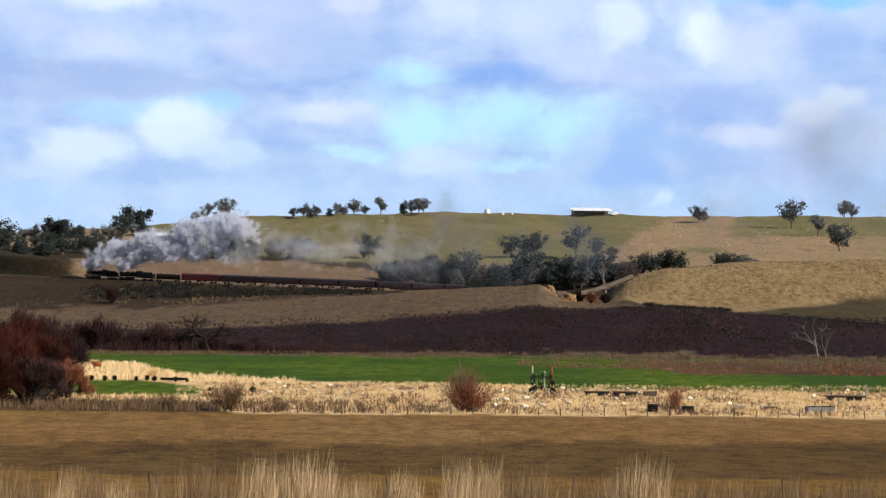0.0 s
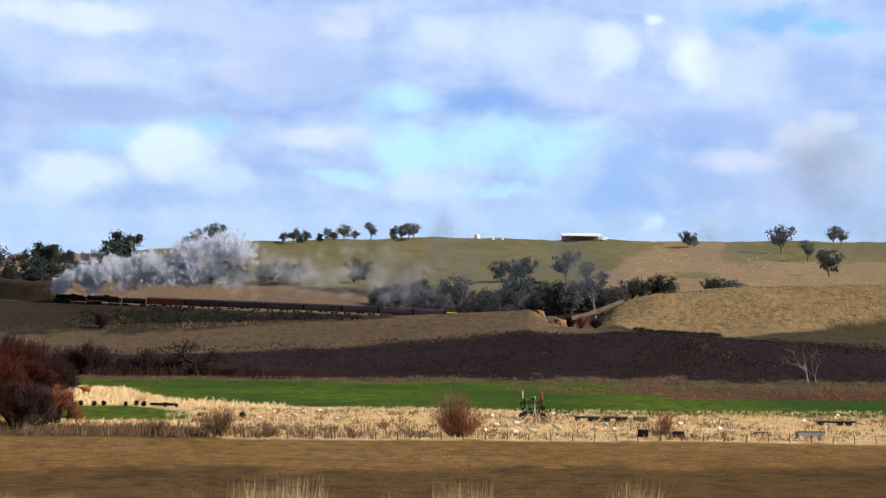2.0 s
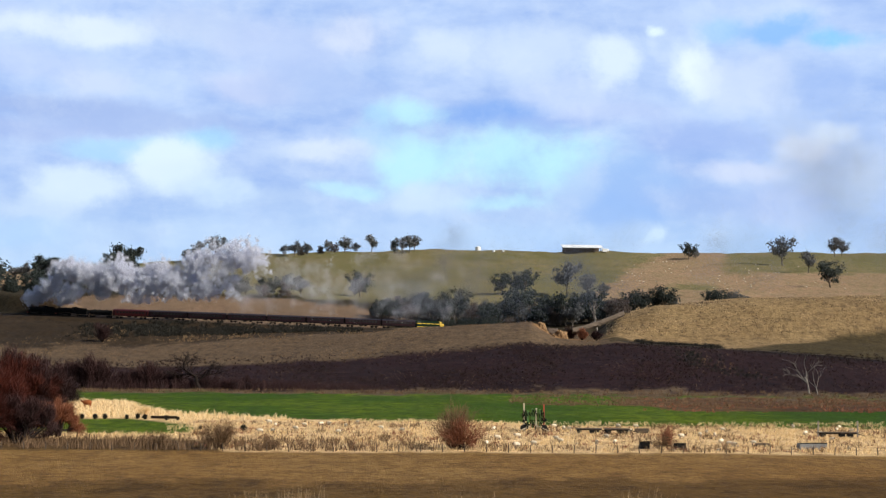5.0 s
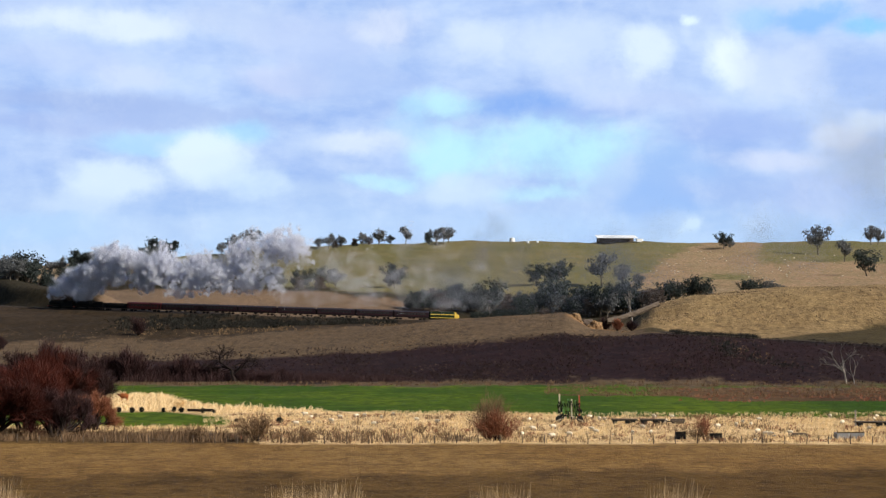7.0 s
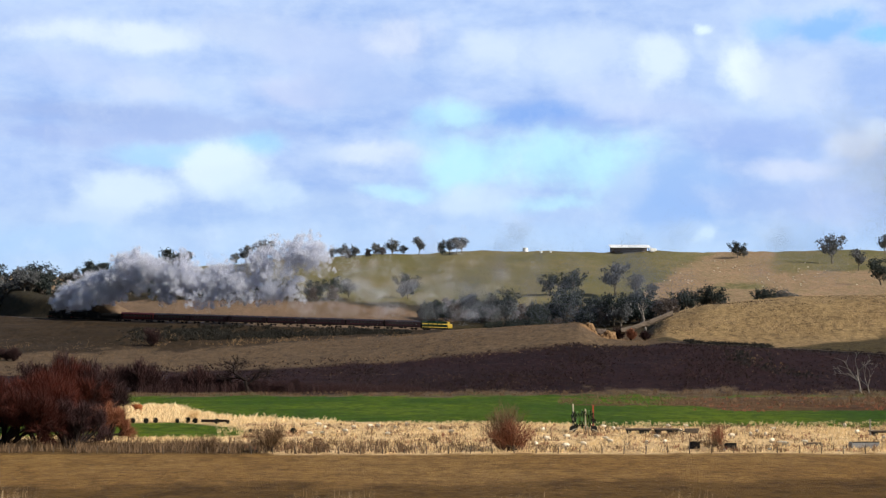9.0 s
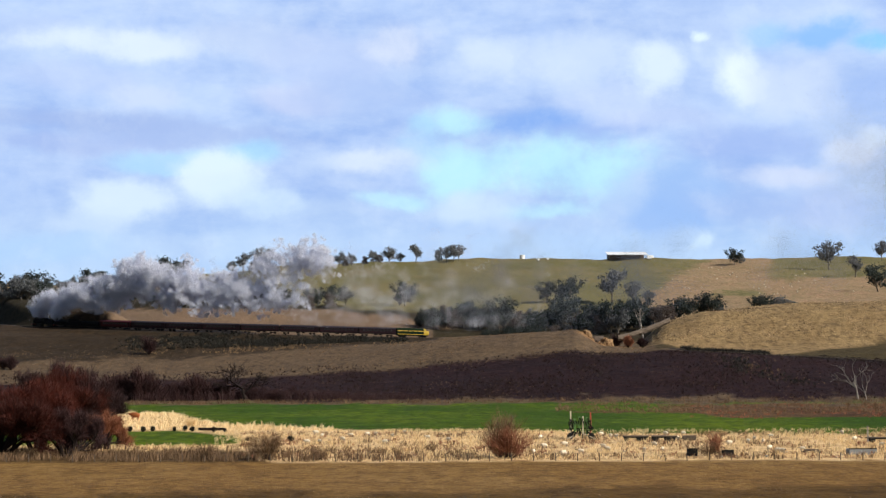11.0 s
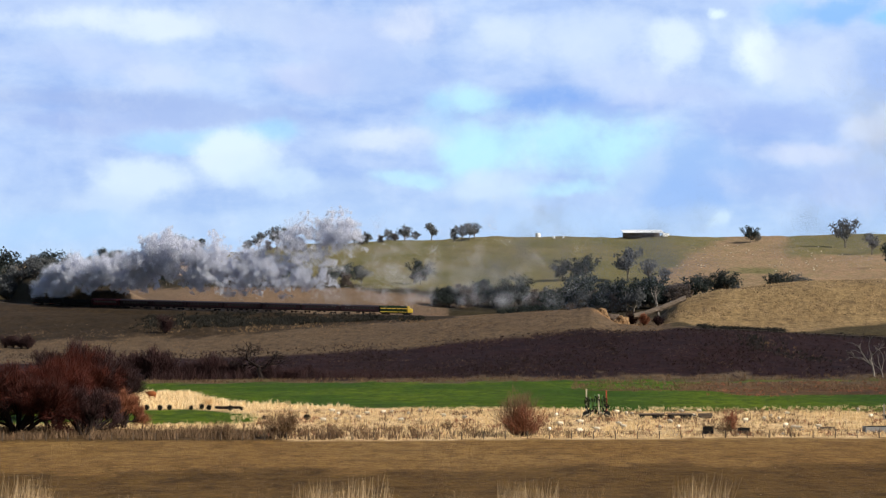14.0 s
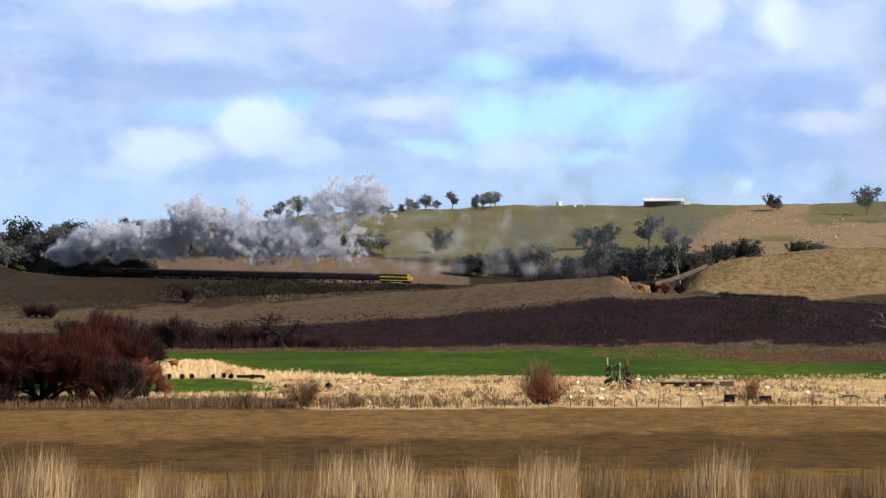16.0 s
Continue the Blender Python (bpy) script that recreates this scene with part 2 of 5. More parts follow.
    e = n.add("Emission", Color=col, Strength=0.84)
    n.tree.links.new(e.outputs[0], n.out.inputs[0])
    n.mat.cycles.emission_sampling = "NONE"
    return n.mat


# clouds: bearing, elevation, half widths, colour, weight
CLOUD_BANKS = [
    (-0.2411, 0.1975, 0.0344, 0.0115, (188, 204, 244), 0.6),
    (-0.1932, 0.1890, 0.0727, 0.0122, (232, 240, 254), 0.9),
    (-0.1249, 0.1941, 0.0459, 0.0153, (205, 216, 246), 0.6),
    (-0.0702, 0.1839, 0.0459, 0.0191, (196, 208, 246), 0.6),
    (-0.0258, 0.1958, 0.0268, 0.0145, (226, 230, 250), 0.8),
    (-0.2206, 0.1668, 0.0536, 0.0115, (200, 212, 248), 0.6),
    (-0.1830, 0.1565, 0.0230, 0.0084, (216, 224, 250), 0.6),
    (-0.0975, 0.1565, 0.0344, 0.0115, (212, 216, 246), 0.6),
    (-0.2172, 0.1411, 0.0651, 0.0084, (166, 184, 232), 0.75),
    (-0.1488, 0.1343, 0.0689, 0.0069, (172, 190, 236), 0.75),
    (-0.2308, 0.1275, 0.0498, 0.0077, (176, 190, 236), 0.6),
    (-0.0497, 0.1599, 0.0421, 0.0134, (180, 198, 242), 0.6),
]
HIGH_CLOUD = [
    (0.0665, 0.1839, 0.0651, 0.0172, (214, 226, 250), 0.8),
    (0.0392, 0.1873, 0.0306, 0.0115, (216, 228, 250), 0.5),
    (0.1075, 0.1565, 0.0421, 0.0153, (206, 218, 250), 0.7),
    (0.1246, 0.1753, 0.0211, 0.0191, (232, 242, 255), 0.8),
    (0.1622, 0.1873, 0.0230, 0.0115, (214, 228, 252), 0.6),
    (0.1793, 0.1702, 0.0211, 0.0191, (242, 250, 255), 0.95),
    (0.2135, 0.1634, 0.0383, 0.0191, (214, 224, 250), 0.75),
    (0.1314, 0.1446, 0.0459, 0.0084, (196, 208, 246), 0.6),
    (0.1964, 0.1975, 0.0191, 0.0096, (166, 208, 252), 0.7),
    (0.2306, 0.1958, 0.0268, 0.0107, (140, 190, 250), 0.8),
    (0.2630, 0.1856, 0.0191, 0.0077, (140, 206, 252), 0.8),
    (0.2647, 0.1599, 0.0230, 0.0172, (168, 192, 244), 0.7),
]
CLEAR_SKY = [
    (0.0511, 0.1446, 0.0350, 0.0102, (136, 174, 240), 0.85),
    (0.0870, 0.1377, 0.0420, 0.0066, (160, 184, 240), 0.7),
    (0.0084, 0.1463, 0.0233, 0.0112, (196, 240, 253), 0.85),
    (-0.0121, 0.1429, 0.0140, 0.0102, (182, 226, 252), 0.6),
    (0.0563, 0.1183, 0.0700, 0.0187, (196, 240, 253), 0.85),
    (0.0836, 0.1087, 0.0327, 0.0187, (196, 240, 253), 0.85),
    (0.0118, 0.1121, 0.0281, 0.0163, (196, 240, 253), 0.85),
    (-0.0155, 0.1285, 0.0233, 0.0102, (180, 214, 250), 0.6),
    (-0.1180, 0.1241, 0.0187, 0.0084, (176, 222, 252), 0.8),
    (-0.1625, 0.1189, 0.0420, 0.0066, (182, 222, 252), 0.7),
    (-0.0326, 0.0967, 0.0281, 0.0056, (200, 242, 253), 0.7),
    (0.0665, 0.0899, 0.0327, 0.0061, (200, 242, 253), 0.7),
]
CLOUD_HEADS = [
    (-0.1351, 0.1121, 0.0237, 0.0145, (232, 244, 253), 0.9),
    (-0.1249, 0.1018, 0.0268, 0.0115, (222, 236, 252), 0.7),
    (-0.1898, 0.0967, 0.0325, 0.0134, (226, 238, 253), 0.85),
    (-0.2103, 0.0830, 0.0344, 0.0096, (214, 228, 250), 0.6),
    (-0.0497, 0.1183, 0.0325, 0.0092, (224, 232, 250), 0.85),
    (-0.0770, 0.1172, 0.0191, 0.0092, (200, 216, 248), 0.5),
    (-0.0975, 0.0933, 0.0230, 0.0096, (220, 236, 252), 0.6),
    (-0.0702, 0.0899, 0.0230, 0.0096, (205, 222, 248), 0.5),
    (0.0187, 0.0916, 0.0306, 0.0092, (212, 228, 248), 0.8),
    (0.1109, 0.0984, 0.0153, 0.0153, (186, 208, 246), 0.7),
    (0.1537, 0.1975, 0.0084, 0.0046, (244, 255, 255), 0.9),
]
LOW_CLOUD = [
    (0.1485, 0.0984, 0.0383, 0.0211, (164, 194, 244), 0.85),
    (0.1314, 0.0848, 0.0230, 0.0115, (158, 190, 244), 0.7),
    (0.1827, 0.1292, 0.0459, 0.0134, (168, 188, 240), 0.7),
    (0.2032, 0.1104, 0.0421, 0.0077, (216, 222, 248), 0.85),
    (0.2442, 0.1224, 0.0191, 0.0096, (222, 228, 250), 0.8),
    (0.2613, 0.1309, 0.0153, 0.0084, (226, 234, 252), 0.7),
    (0.1964, 0.0916, 0.0459, 0.0134, (178, 196, 240), 0.6),
    (0.2340, 0.0899, 0.0306, 0.0153, (184, 198, 240), 0.6),
]
HORIZON_CLOUD = [
    (0.1537, 0.0694, 0.0069, 0.0054, (220, 236, 252), 0.7),
    (-0.2411, 0.0677, 0.0574, 0.0096, (186, 214, 250), 0.6),
    (-0.1420, 0.0711, 0.0766, 0.0096, (206, 224, 251), 0.5),
    (-0.0224, 0.0711, 0.0574, 0.0077, (196, 216, 249), 0.5),
    (0.0802, 0.0728, 0.0574, 0.0077, (188, 214, 250), 0.5),
]


# ---- mesh helpers ----
def part(name, bm, material, parent=None, label=""):
    me = bpy.data.meshes.new(name)
    if isinstance(bm, bmesh.types.BMesh):
        bm.to_mesh(me)
        bm.free()
    else:
        me.from_pydata(bm[0], [], bm[1])
    me.materials.append(material)
    ob = new(name, me)
    ob.parent = parent
    return tagged(ob, label)


def thing(name, label, category, group="", at=None, kind=""):
    ob = new(name)
    if at is not None:
        ob.matrix_basis = at
    return tagged(ob, label, category, group, kind)


def box(bm, cx, cy, cz, sx, sy, sz, bevel=0.0):
    r = bmesh.ops.create_cube(bm, size=1.0, matrix=Matrix.Translation((cx, cy, cz)) @ Matrix.Diagonal((sx, sy, sz, 1)))
    if bevel:
        es = list({e for v in r["verts"] for e in v.link_edges})
        bmesh.ops.bevel(bm, geom=es, offset=bevel, segments=2, affect="EDGES", profile=0.6)


def rod(bm, p0, p1, r0, r1=None, n=8):
    p0, p1 = Vector(p0), Vector(p1)
    m = Matrix.Translation((p0 + p1) / 2) @ (p1 - p0).to_track_quat("Z", "Y").to_matrix().to_4x4()
    bmesh.ops.create_cone(bm, cap_ends=True, segments=n, radius1=r0, radius2=r0 if r1 is None else r1, depth=(p1 - p0).length, matrix=m)


def ball(bm, c, r, squash=(1, 1, 1), sub=2):
    bmesh.ops.create_icosphere(bm, subdivisions=sub, radius=r, matrix=Matrix.Translation(c) @ Matrix.Diagonal((*squash, 1)))


def prism(bm, outline, x0, x1):
    """A (y, z) outline drawn out along x."""
    a = [bm.verts.new((x0, y, z)) for y, z in outline]
    b = [bm.verts.new((x1, y, z)) for y, z in outline]
    bm.faces.new(a[::-1]), bm.faces.new(b)
    for i in range(len(outline)):
        j = (i + 1) % len(outline)
        bm.faces.new((a[i], a[j], b[j], b[i]))


# ---- the lie of the land: heights along bearings (x / y) at distances from the eye ----
BEARINGS = np.array([-0.45, -0.234, -0.165, -0.097, -0.029, 0.040, 0.083, 0.097, 0.122, 0.135, 0.159, 0.211, 0.30])
LEVELS = {
    700: (7, 8.1, 8.8, 9.3, 10.5, 14, 16.9, 17.6, 17.9, 17.9, 17.6, 15.2, 12.8),
    790: (16, 16.6, 17.2, 18.8, 22.6, 28.2, 31.2, 22.5, 20.2, 22.5, 20.0, 20.7, 22.6),
    860: (27, 27, 26.5, 25.5, 25, 27.5, 27, 23, 23, 34, 40.0, 43.0, 45),
    920: (34, 33, 32.5, 31.5, 29.5, 29, 28, 26, 28, 36, 42.0, 46.5, 49),
    1010: (44, 43.5, 46.0, 47, 43, 34, 35, 36, 36, 38, 39, 42, 44),
    1150: (57, 56.7, 58.6, 55.9, 56, 54, 54, 54, 56, 57, 58, 59, 60.6),
    1600: (86, 90, 96, 107, 112, 114.5, 114.2, 114, 113.8, 113.6, 113.4, 114.6, 115.5),
}
NEAR = ((0, 13.4), (8, 13.2), (36, 10.5), (80, 5.6), (140, 1.8), (200, 0.8), (240, 0.6), (330, 0.8), (540, 1.2))
GA = np.linspace(-0.45, 0.30, 501)
GD = np.arange(0, 2001, 5.0)


def land_table():
    ds = [d for d, _ in NEAR] + list(LEVELS) + [2000]
    rows = [np.full(len(GA), z) for _, z in NEAR] + [np.interp(GA, BEARINGS, z) for z in LEVELS.values()]
    rows.append(rows[-1] * 0.86)
    rows = np.array(rows)
    z = np.array([np.interp(GD, ds, rows[:, i]) for i in range(len(GA))]).T
    for _ in range(9):
        p = np.pad(z, ((1, 1), (0, 0)), "edge")
        z = 0.25 * p[:-2] + 0.5 * p[1:-1] + 0.25 * p[2:]
    for _ in range(3):
        p = np.pad(z, ((0, 0), (1, 1)), "edge")
        z = 0.25 * p[:, :-2] + 0.5 * p[:, 1:-1] + 0.25 * p[:, 2:]
    return z


LAND = land_table()

# the railway: a level curve of 204 m radius that climbs to the left
RC, RR = Vector((-89.0, 1091.0)), 204.0


def rail_z(s):
    return 30.2 + 0.0281 * s + 0.00004 * s * s


def rail_pose(s, z=0.0):
    h = s / RR
    g = math.degrees(math.atan(0.0281 + 0.00008 * s))
    return pose(RC.x - RR * math.sin(h), RC.y - RR * math.cos(h), rail_z(s) + z, 0, -g, 180 - math.degrees(h))


def ripple(x, y):
    return (np.sin(x * 0.071 + 1.3 * np.sin(y * 0.043)) + np.sin(y * 0.083 + 1.7 * np.sin(x * 0.037))
            + 0.5 * np.sin(x * 0.19 + y * 0.13) + 0.5 * np.sin(x * 0.11 - y * 0.23))


def bearing(x, y):
    r = np.hypot(x, y) + 1e-6
    phi = np.arctan2(x, y)
    d = r * np.maximum(np.cos(phi), 0.82)
    return np.tan(np.clip(phi, -0.6, 0.6)), d


def land(x, y):
    """Height of the ground; takes numbers or arrays."""
    x, y = np.asarray(x, float), np.asarray(y, float)
    a, d = bearing(x, y)
    fa = np.clip((a - GA[0]) / (GA[1] - GA[0]), 0, len(GA) - 1.001)
    fd = np.clip(d / 5.0, 0, len(GD) - 1.001)
    i, j = fd.astype(int), fa.astype(int)
    u, v = fd - i, fa - j
    z = (LAND[i, j] * (1 - u) + LAND[i + 1, j] * u) * (1 - v) + (LAND[i, j + 1] * (1 - u) + LAND[i + 1, j + 1] * u) * v
    z = z - np.clip((d - 2000) / 2000, 0, 1) * 60
    z = z + ripple(x, y) * np.interp(d, [0, 240, 560, 800, 1600], [0.02, 0.05, 0.10, 0.25, 0.7])
    # formation of the railway
    px, py = x - RC.x, y - RC.y
    s = RR * np.arctan2(-px, -py)
    off = np.abs(np.hypot(px, py) - RR)
    w = np.clip((17 - off) / 13, 0, 1)
    w = w * w * (3 - 2 * w) * (s > -190) * (s < 330)
    z = z * (1 - w) + (rail_z(s) - 0.75) * w
    # the far side of the cutting that the line enters as it climbs
    inner = RR - np.hypot(px, py)
    rim = np.clip((inner - 4) / 9, 0, 1) * np.clip((40 - inner) / 18, 0, 1)
    run = np.clip((s - 92) / 30, 0, 1) * np.clip((330 - s) / 30, 0, 1)
    return z + 8.5 * rim * rim * (3 - 2 * rim) * run * run * (3 - 2 * run)


def spot(b, d, up=0.0, turn=0.0, size=1.0):
    """A pose on the ground at that bearing and distance."""
    x, y = b * d, d
    return Matrix.Translation((x, y, float(land(x, y)) + up)) @ pose(0, 0, 0, 0, 0, turn) @ Matrix.Diagonal((size, size, size, 1))


def ground():
    """One sheet to the horizon, its cover changing field by field."""
    phi = np.concatenate([np.linspace(-math.pi, -0.36, 60, endpoint=False), np.linspace(-0.36, 0.36, 560, endpoint=False), np.linspace(0.36, math.pi, 61)])
    r = np.concatenate([[0.001, 3, 8, 15, 22], np.geomspace(28, 230, 60, endpoint=False), np.arange(230, 560, 3.6), np.arange(560, 1160, 4.0),
                        np.arange(1160, 1660, 8), np.geomspace(1680, 4900, 22)])
    nr, nc = len(r), len(phi)
    R2, P2 = np.meshgrid(r, phi, indexing="ij")
    # rows keep an even depth in front of the eye
    k = 1 / np.maximum(np.cos(P2), 0.82)
    X, Y = R2 * k * np.sin(P2), R2 * k * np.cos(P2) - 2.5
    Z = land(X, Y)
    co = np.stack([X, Y, Z], -1).reshape(-1, 3)
    idx = np.arange(nr * nc).reshape(nr, nc)
    q = np.stack([idx[:-1, :-1], idx[:-1, 1:], idx[1:, 1:], idx[1:, :-1]], -1).reshape(-1, 4)[:, ::-1]
    me = bpy.data.meshes.new("ground")
    me.vertices.add(len(co))
    me.vertices.foreach_set("co", co.ravel())
    me.loops.add(q.size)
    me.loops.foreach_set("vertex_index", q.ravel())
    me.polygons.add(len(q))
    me.polygons.foreach_set("loop_start", np.arange(0, q.size, 4))
    me.update(calc_edges=True)
    me.polygons.foreach_set("use_smooth", np.ones(len(q), bool))
    # the colours of each field, feathered where fields meet
    names = list(COVERS)
    table = np.array([COVERS[n] for n in names])
    _, dd = bearing(co[:, 0], co[:, 1])
    mean = np.zeros((len(co), 3, 3))
    offsets = ((0, 0), (0.0016, 0), (-0.0016, 0), (0, 0.004), (0, -0.004), (0.0010, 0.006), (-0.0010, -0.006))
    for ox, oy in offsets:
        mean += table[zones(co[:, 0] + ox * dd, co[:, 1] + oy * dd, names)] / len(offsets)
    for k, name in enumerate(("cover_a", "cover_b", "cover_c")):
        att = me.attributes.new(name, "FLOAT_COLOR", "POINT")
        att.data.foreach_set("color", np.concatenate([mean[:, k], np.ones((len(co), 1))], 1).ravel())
    me.materials.append(M["ground"])
    return tagged(new("ground", me), "rolling farmland of stubble, straw, crop and grassed hills", "ground", kind="structure")


def zones(x, y, names):
    b, d = bearing(x, y)
    wob = ripple(x * 2.2 + 40, y * 1.3) + 0.7 * ripple(x * 7.1, y * 5.3 + 9)
    dj, bj = d + wob * np.interp(d, [200, 245, 330, 560, 1200], [0.3, 0.5, 2.5, 5, 9]), b + wob * 0.0016
    N = {n: i for i, n in enumerate(names)}
    z = np.full(len(x), N["field"])

    def put(mask, name):
        z[mask] = N[name]

    # front of the field, painted darker as under a cloud
    put((d + 3 * wob < np.interp(b, [-0.2, 0.0, 0.3], [172, 180, 190])) & (d > 60), "field_cloud_shade")
    put((d + 2 * wob < 128) & (d > 30), "field_gold")
    put(dj >= 238, "straw")
    put((bj < -0.105) & (dj > 238) & (dj < 266), "rank")
    put(dj > np.interp(b, [-0.16, -0.148, -0.104, -0.06, 0.02, 0.25], [455, 400, 362, 345, 338, 318]), "green")
    put((bj < -0.116 - 0.03 * ((d - 308) / 27) ** 2) & (dj > 284) & (dj < 339), "green")
    taper = np.clip((b - 0.135) / 0.04, 0, 1)
    put((b > 0.135) & (dj > 470 - 60 * taper + 3 * wob) & (dj < 490 + 35 * taper), "rust")
    put((b > 0.068) & (b < 0.16) & (np.abs(d - 452 + 2 * wob) < 2 + 60 * (b - 0.068)), "rust")
    put((b > 0.15) & (dj > 500) & (dj < 530), "slope")
    put(dj > 536, "slope")
    # lower slope: this cover's dark colour doubles as cloud shadow
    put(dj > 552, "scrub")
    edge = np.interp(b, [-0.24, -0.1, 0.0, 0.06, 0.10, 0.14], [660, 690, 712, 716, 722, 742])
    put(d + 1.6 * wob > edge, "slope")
    put((b > 0.13) & (d > np.interp(b, [0.142, 0.36], [757, 672])), "olive")
    # bank cover brings painted cloud shade along the near side of the line
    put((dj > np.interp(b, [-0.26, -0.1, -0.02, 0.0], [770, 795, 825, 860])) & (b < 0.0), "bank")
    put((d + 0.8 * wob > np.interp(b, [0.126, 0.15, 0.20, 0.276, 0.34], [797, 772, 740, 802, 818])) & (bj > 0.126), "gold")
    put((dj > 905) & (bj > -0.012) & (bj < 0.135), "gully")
    px, py = x - RC.x, y - RC.y
    beyond = np.hypot(px, py) < RR - 4
    put(beyond & (b < -0.005), "paddock")
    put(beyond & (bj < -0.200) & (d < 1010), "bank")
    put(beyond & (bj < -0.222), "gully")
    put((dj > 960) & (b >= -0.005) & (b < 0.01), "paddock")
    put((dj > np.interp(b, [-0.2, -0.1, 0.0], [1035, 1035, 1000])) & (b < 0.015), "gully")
    put(dj > np.interp(b, [-0.16, -0.1, 0.0, 0.1, 0.14], [1500, 1075, 1070, 1055, 1010]), "hill")
    put((dj > 1010) & (bj > np.interp(d, [1000, 1150, 1590], [0.118, 0.122, 0.165])), "worn")
    put((dj > 1320) & (bj > 0.20), "hill")
    put((dj > 1160) & (dj < 1215) & (bj > 0.165) & (bj < 0.195), "hill")
    put((dj > 1190) & (bj < -0.16), "worn")
    put((bj > 0.084) & (bj < 0.110) & (d > 775) & (d < 835), "clay")
    put((b > 0.138) & (np.abs(d - np.interp(b, [0.142, 0.36], [757, 672])) < 6.5), "cinder")
    s = RR * np.arctan2(-px, -py)
    put((np.abs(np.hypot(px, py) - RR) < 3.2) & (s > -190) & (s < 330), "ballast")
    return z


def backdrop():
    """The clouded sky, far behind everything."""
    cols, rows = 97, 13
    a0, a1, dist = -1.0, 1.0, 4650.0
    vs, fs = [], []
    for j in range(rows):
        e = -0.10 + 0.50 * j / (rows - 1)
        for i in range(cols):
            a = a0 + (a1 - a0) * i / (cols - 1)
            vs.append((dist * math.sin(a), dist * math.cos(a), 15 + dist * e))
    for j in range(rows - 1):
        for i in range(cols - 1):
            k = j * cols + i
            fs.append((k, k + cols, k + cols + 1, k + 1))
    ob = part("backdrop", (vs, fs), sky_material())
    uv = ob.data.uv_layers.new(name="UVMap")
    for l in ob.data.loops:
        v = ob.data.vertices[l.vertex_index].co
        uv.data[l.index].uv = (math.atan2(v.x, v.y), (v.z - 15) / dist)
    return tagged(ob, "broken lavender and white winter cloud with blue gaps", "sky", kind="structure")


ground()
SKY = backdrop()


# ---- railway ----
def track(name, points, label):
    """Two rails on sleepers along a line of points with z at sleeper top."""
    tr = thing(name, label, "railway track", kind="structure")
    bm, bs = bmesh.new(), bmesh.new()
    for p, q in zip(points, points[1:]):
        t = (q - p).normalized()
        n = Vector((-t.y, t.x, 0))
        for side in (-0.72, 0.72):
            rod(bm, p + n * side + Vector((0, 0, 0.08)), q + n * side + Vector((0, 0, 0.08)), 0.075, n=5)
        k = max(1, int((q - p).length / 1.4))
        for i in range(k):
            c = p.lerp(q, i / k)
            rod(bs, c - n * 1.25 - Vector((0, 0, 0.10)), c + n * 1.25 - Vector((0, 0, 0.10)), 0.13, n=4)
    part("rail", bm, M["steel"], tr)
    part("sleeper_bed", bs, M["timber"], tr)
    return tr


track("railway_track", [rail_pose(s, -0.45).translation for s in range(-185, 330, 8)], "curved climbing railway track on dark ballast")


DRIVERS = []  # coupled wheels that are seen to turn


def wheelset(parent, xs, r, gauge=0.72, mat="iron"):
    for x in xs:
        bm = bmesh.new()
        for y in (-gauge, gauge):
            rod(bm, (0, y - 0.07, 0), (0, y + 0.07, 0), r, n=18)
            if r > 0.7:
                box(bm, 0.42 * r, y * 1.11, 0, 0.5 * r, 0.06, 0.5 * r, 0.04)
                rod(bm, (-0.45 * r, y, 0), (-0.45 * r, y * 1.25, 0), 0.09, n=8)
        rod(bm, (0, -gauge, 0), (0, gauge, 0), 0.09, n=8)
        w = part("wheelset", bm, M[mat], parent)
        w.location = (x, 0, r - 0.3)
        if r > 0.7:
            DRIVERS.append((w, x, r))


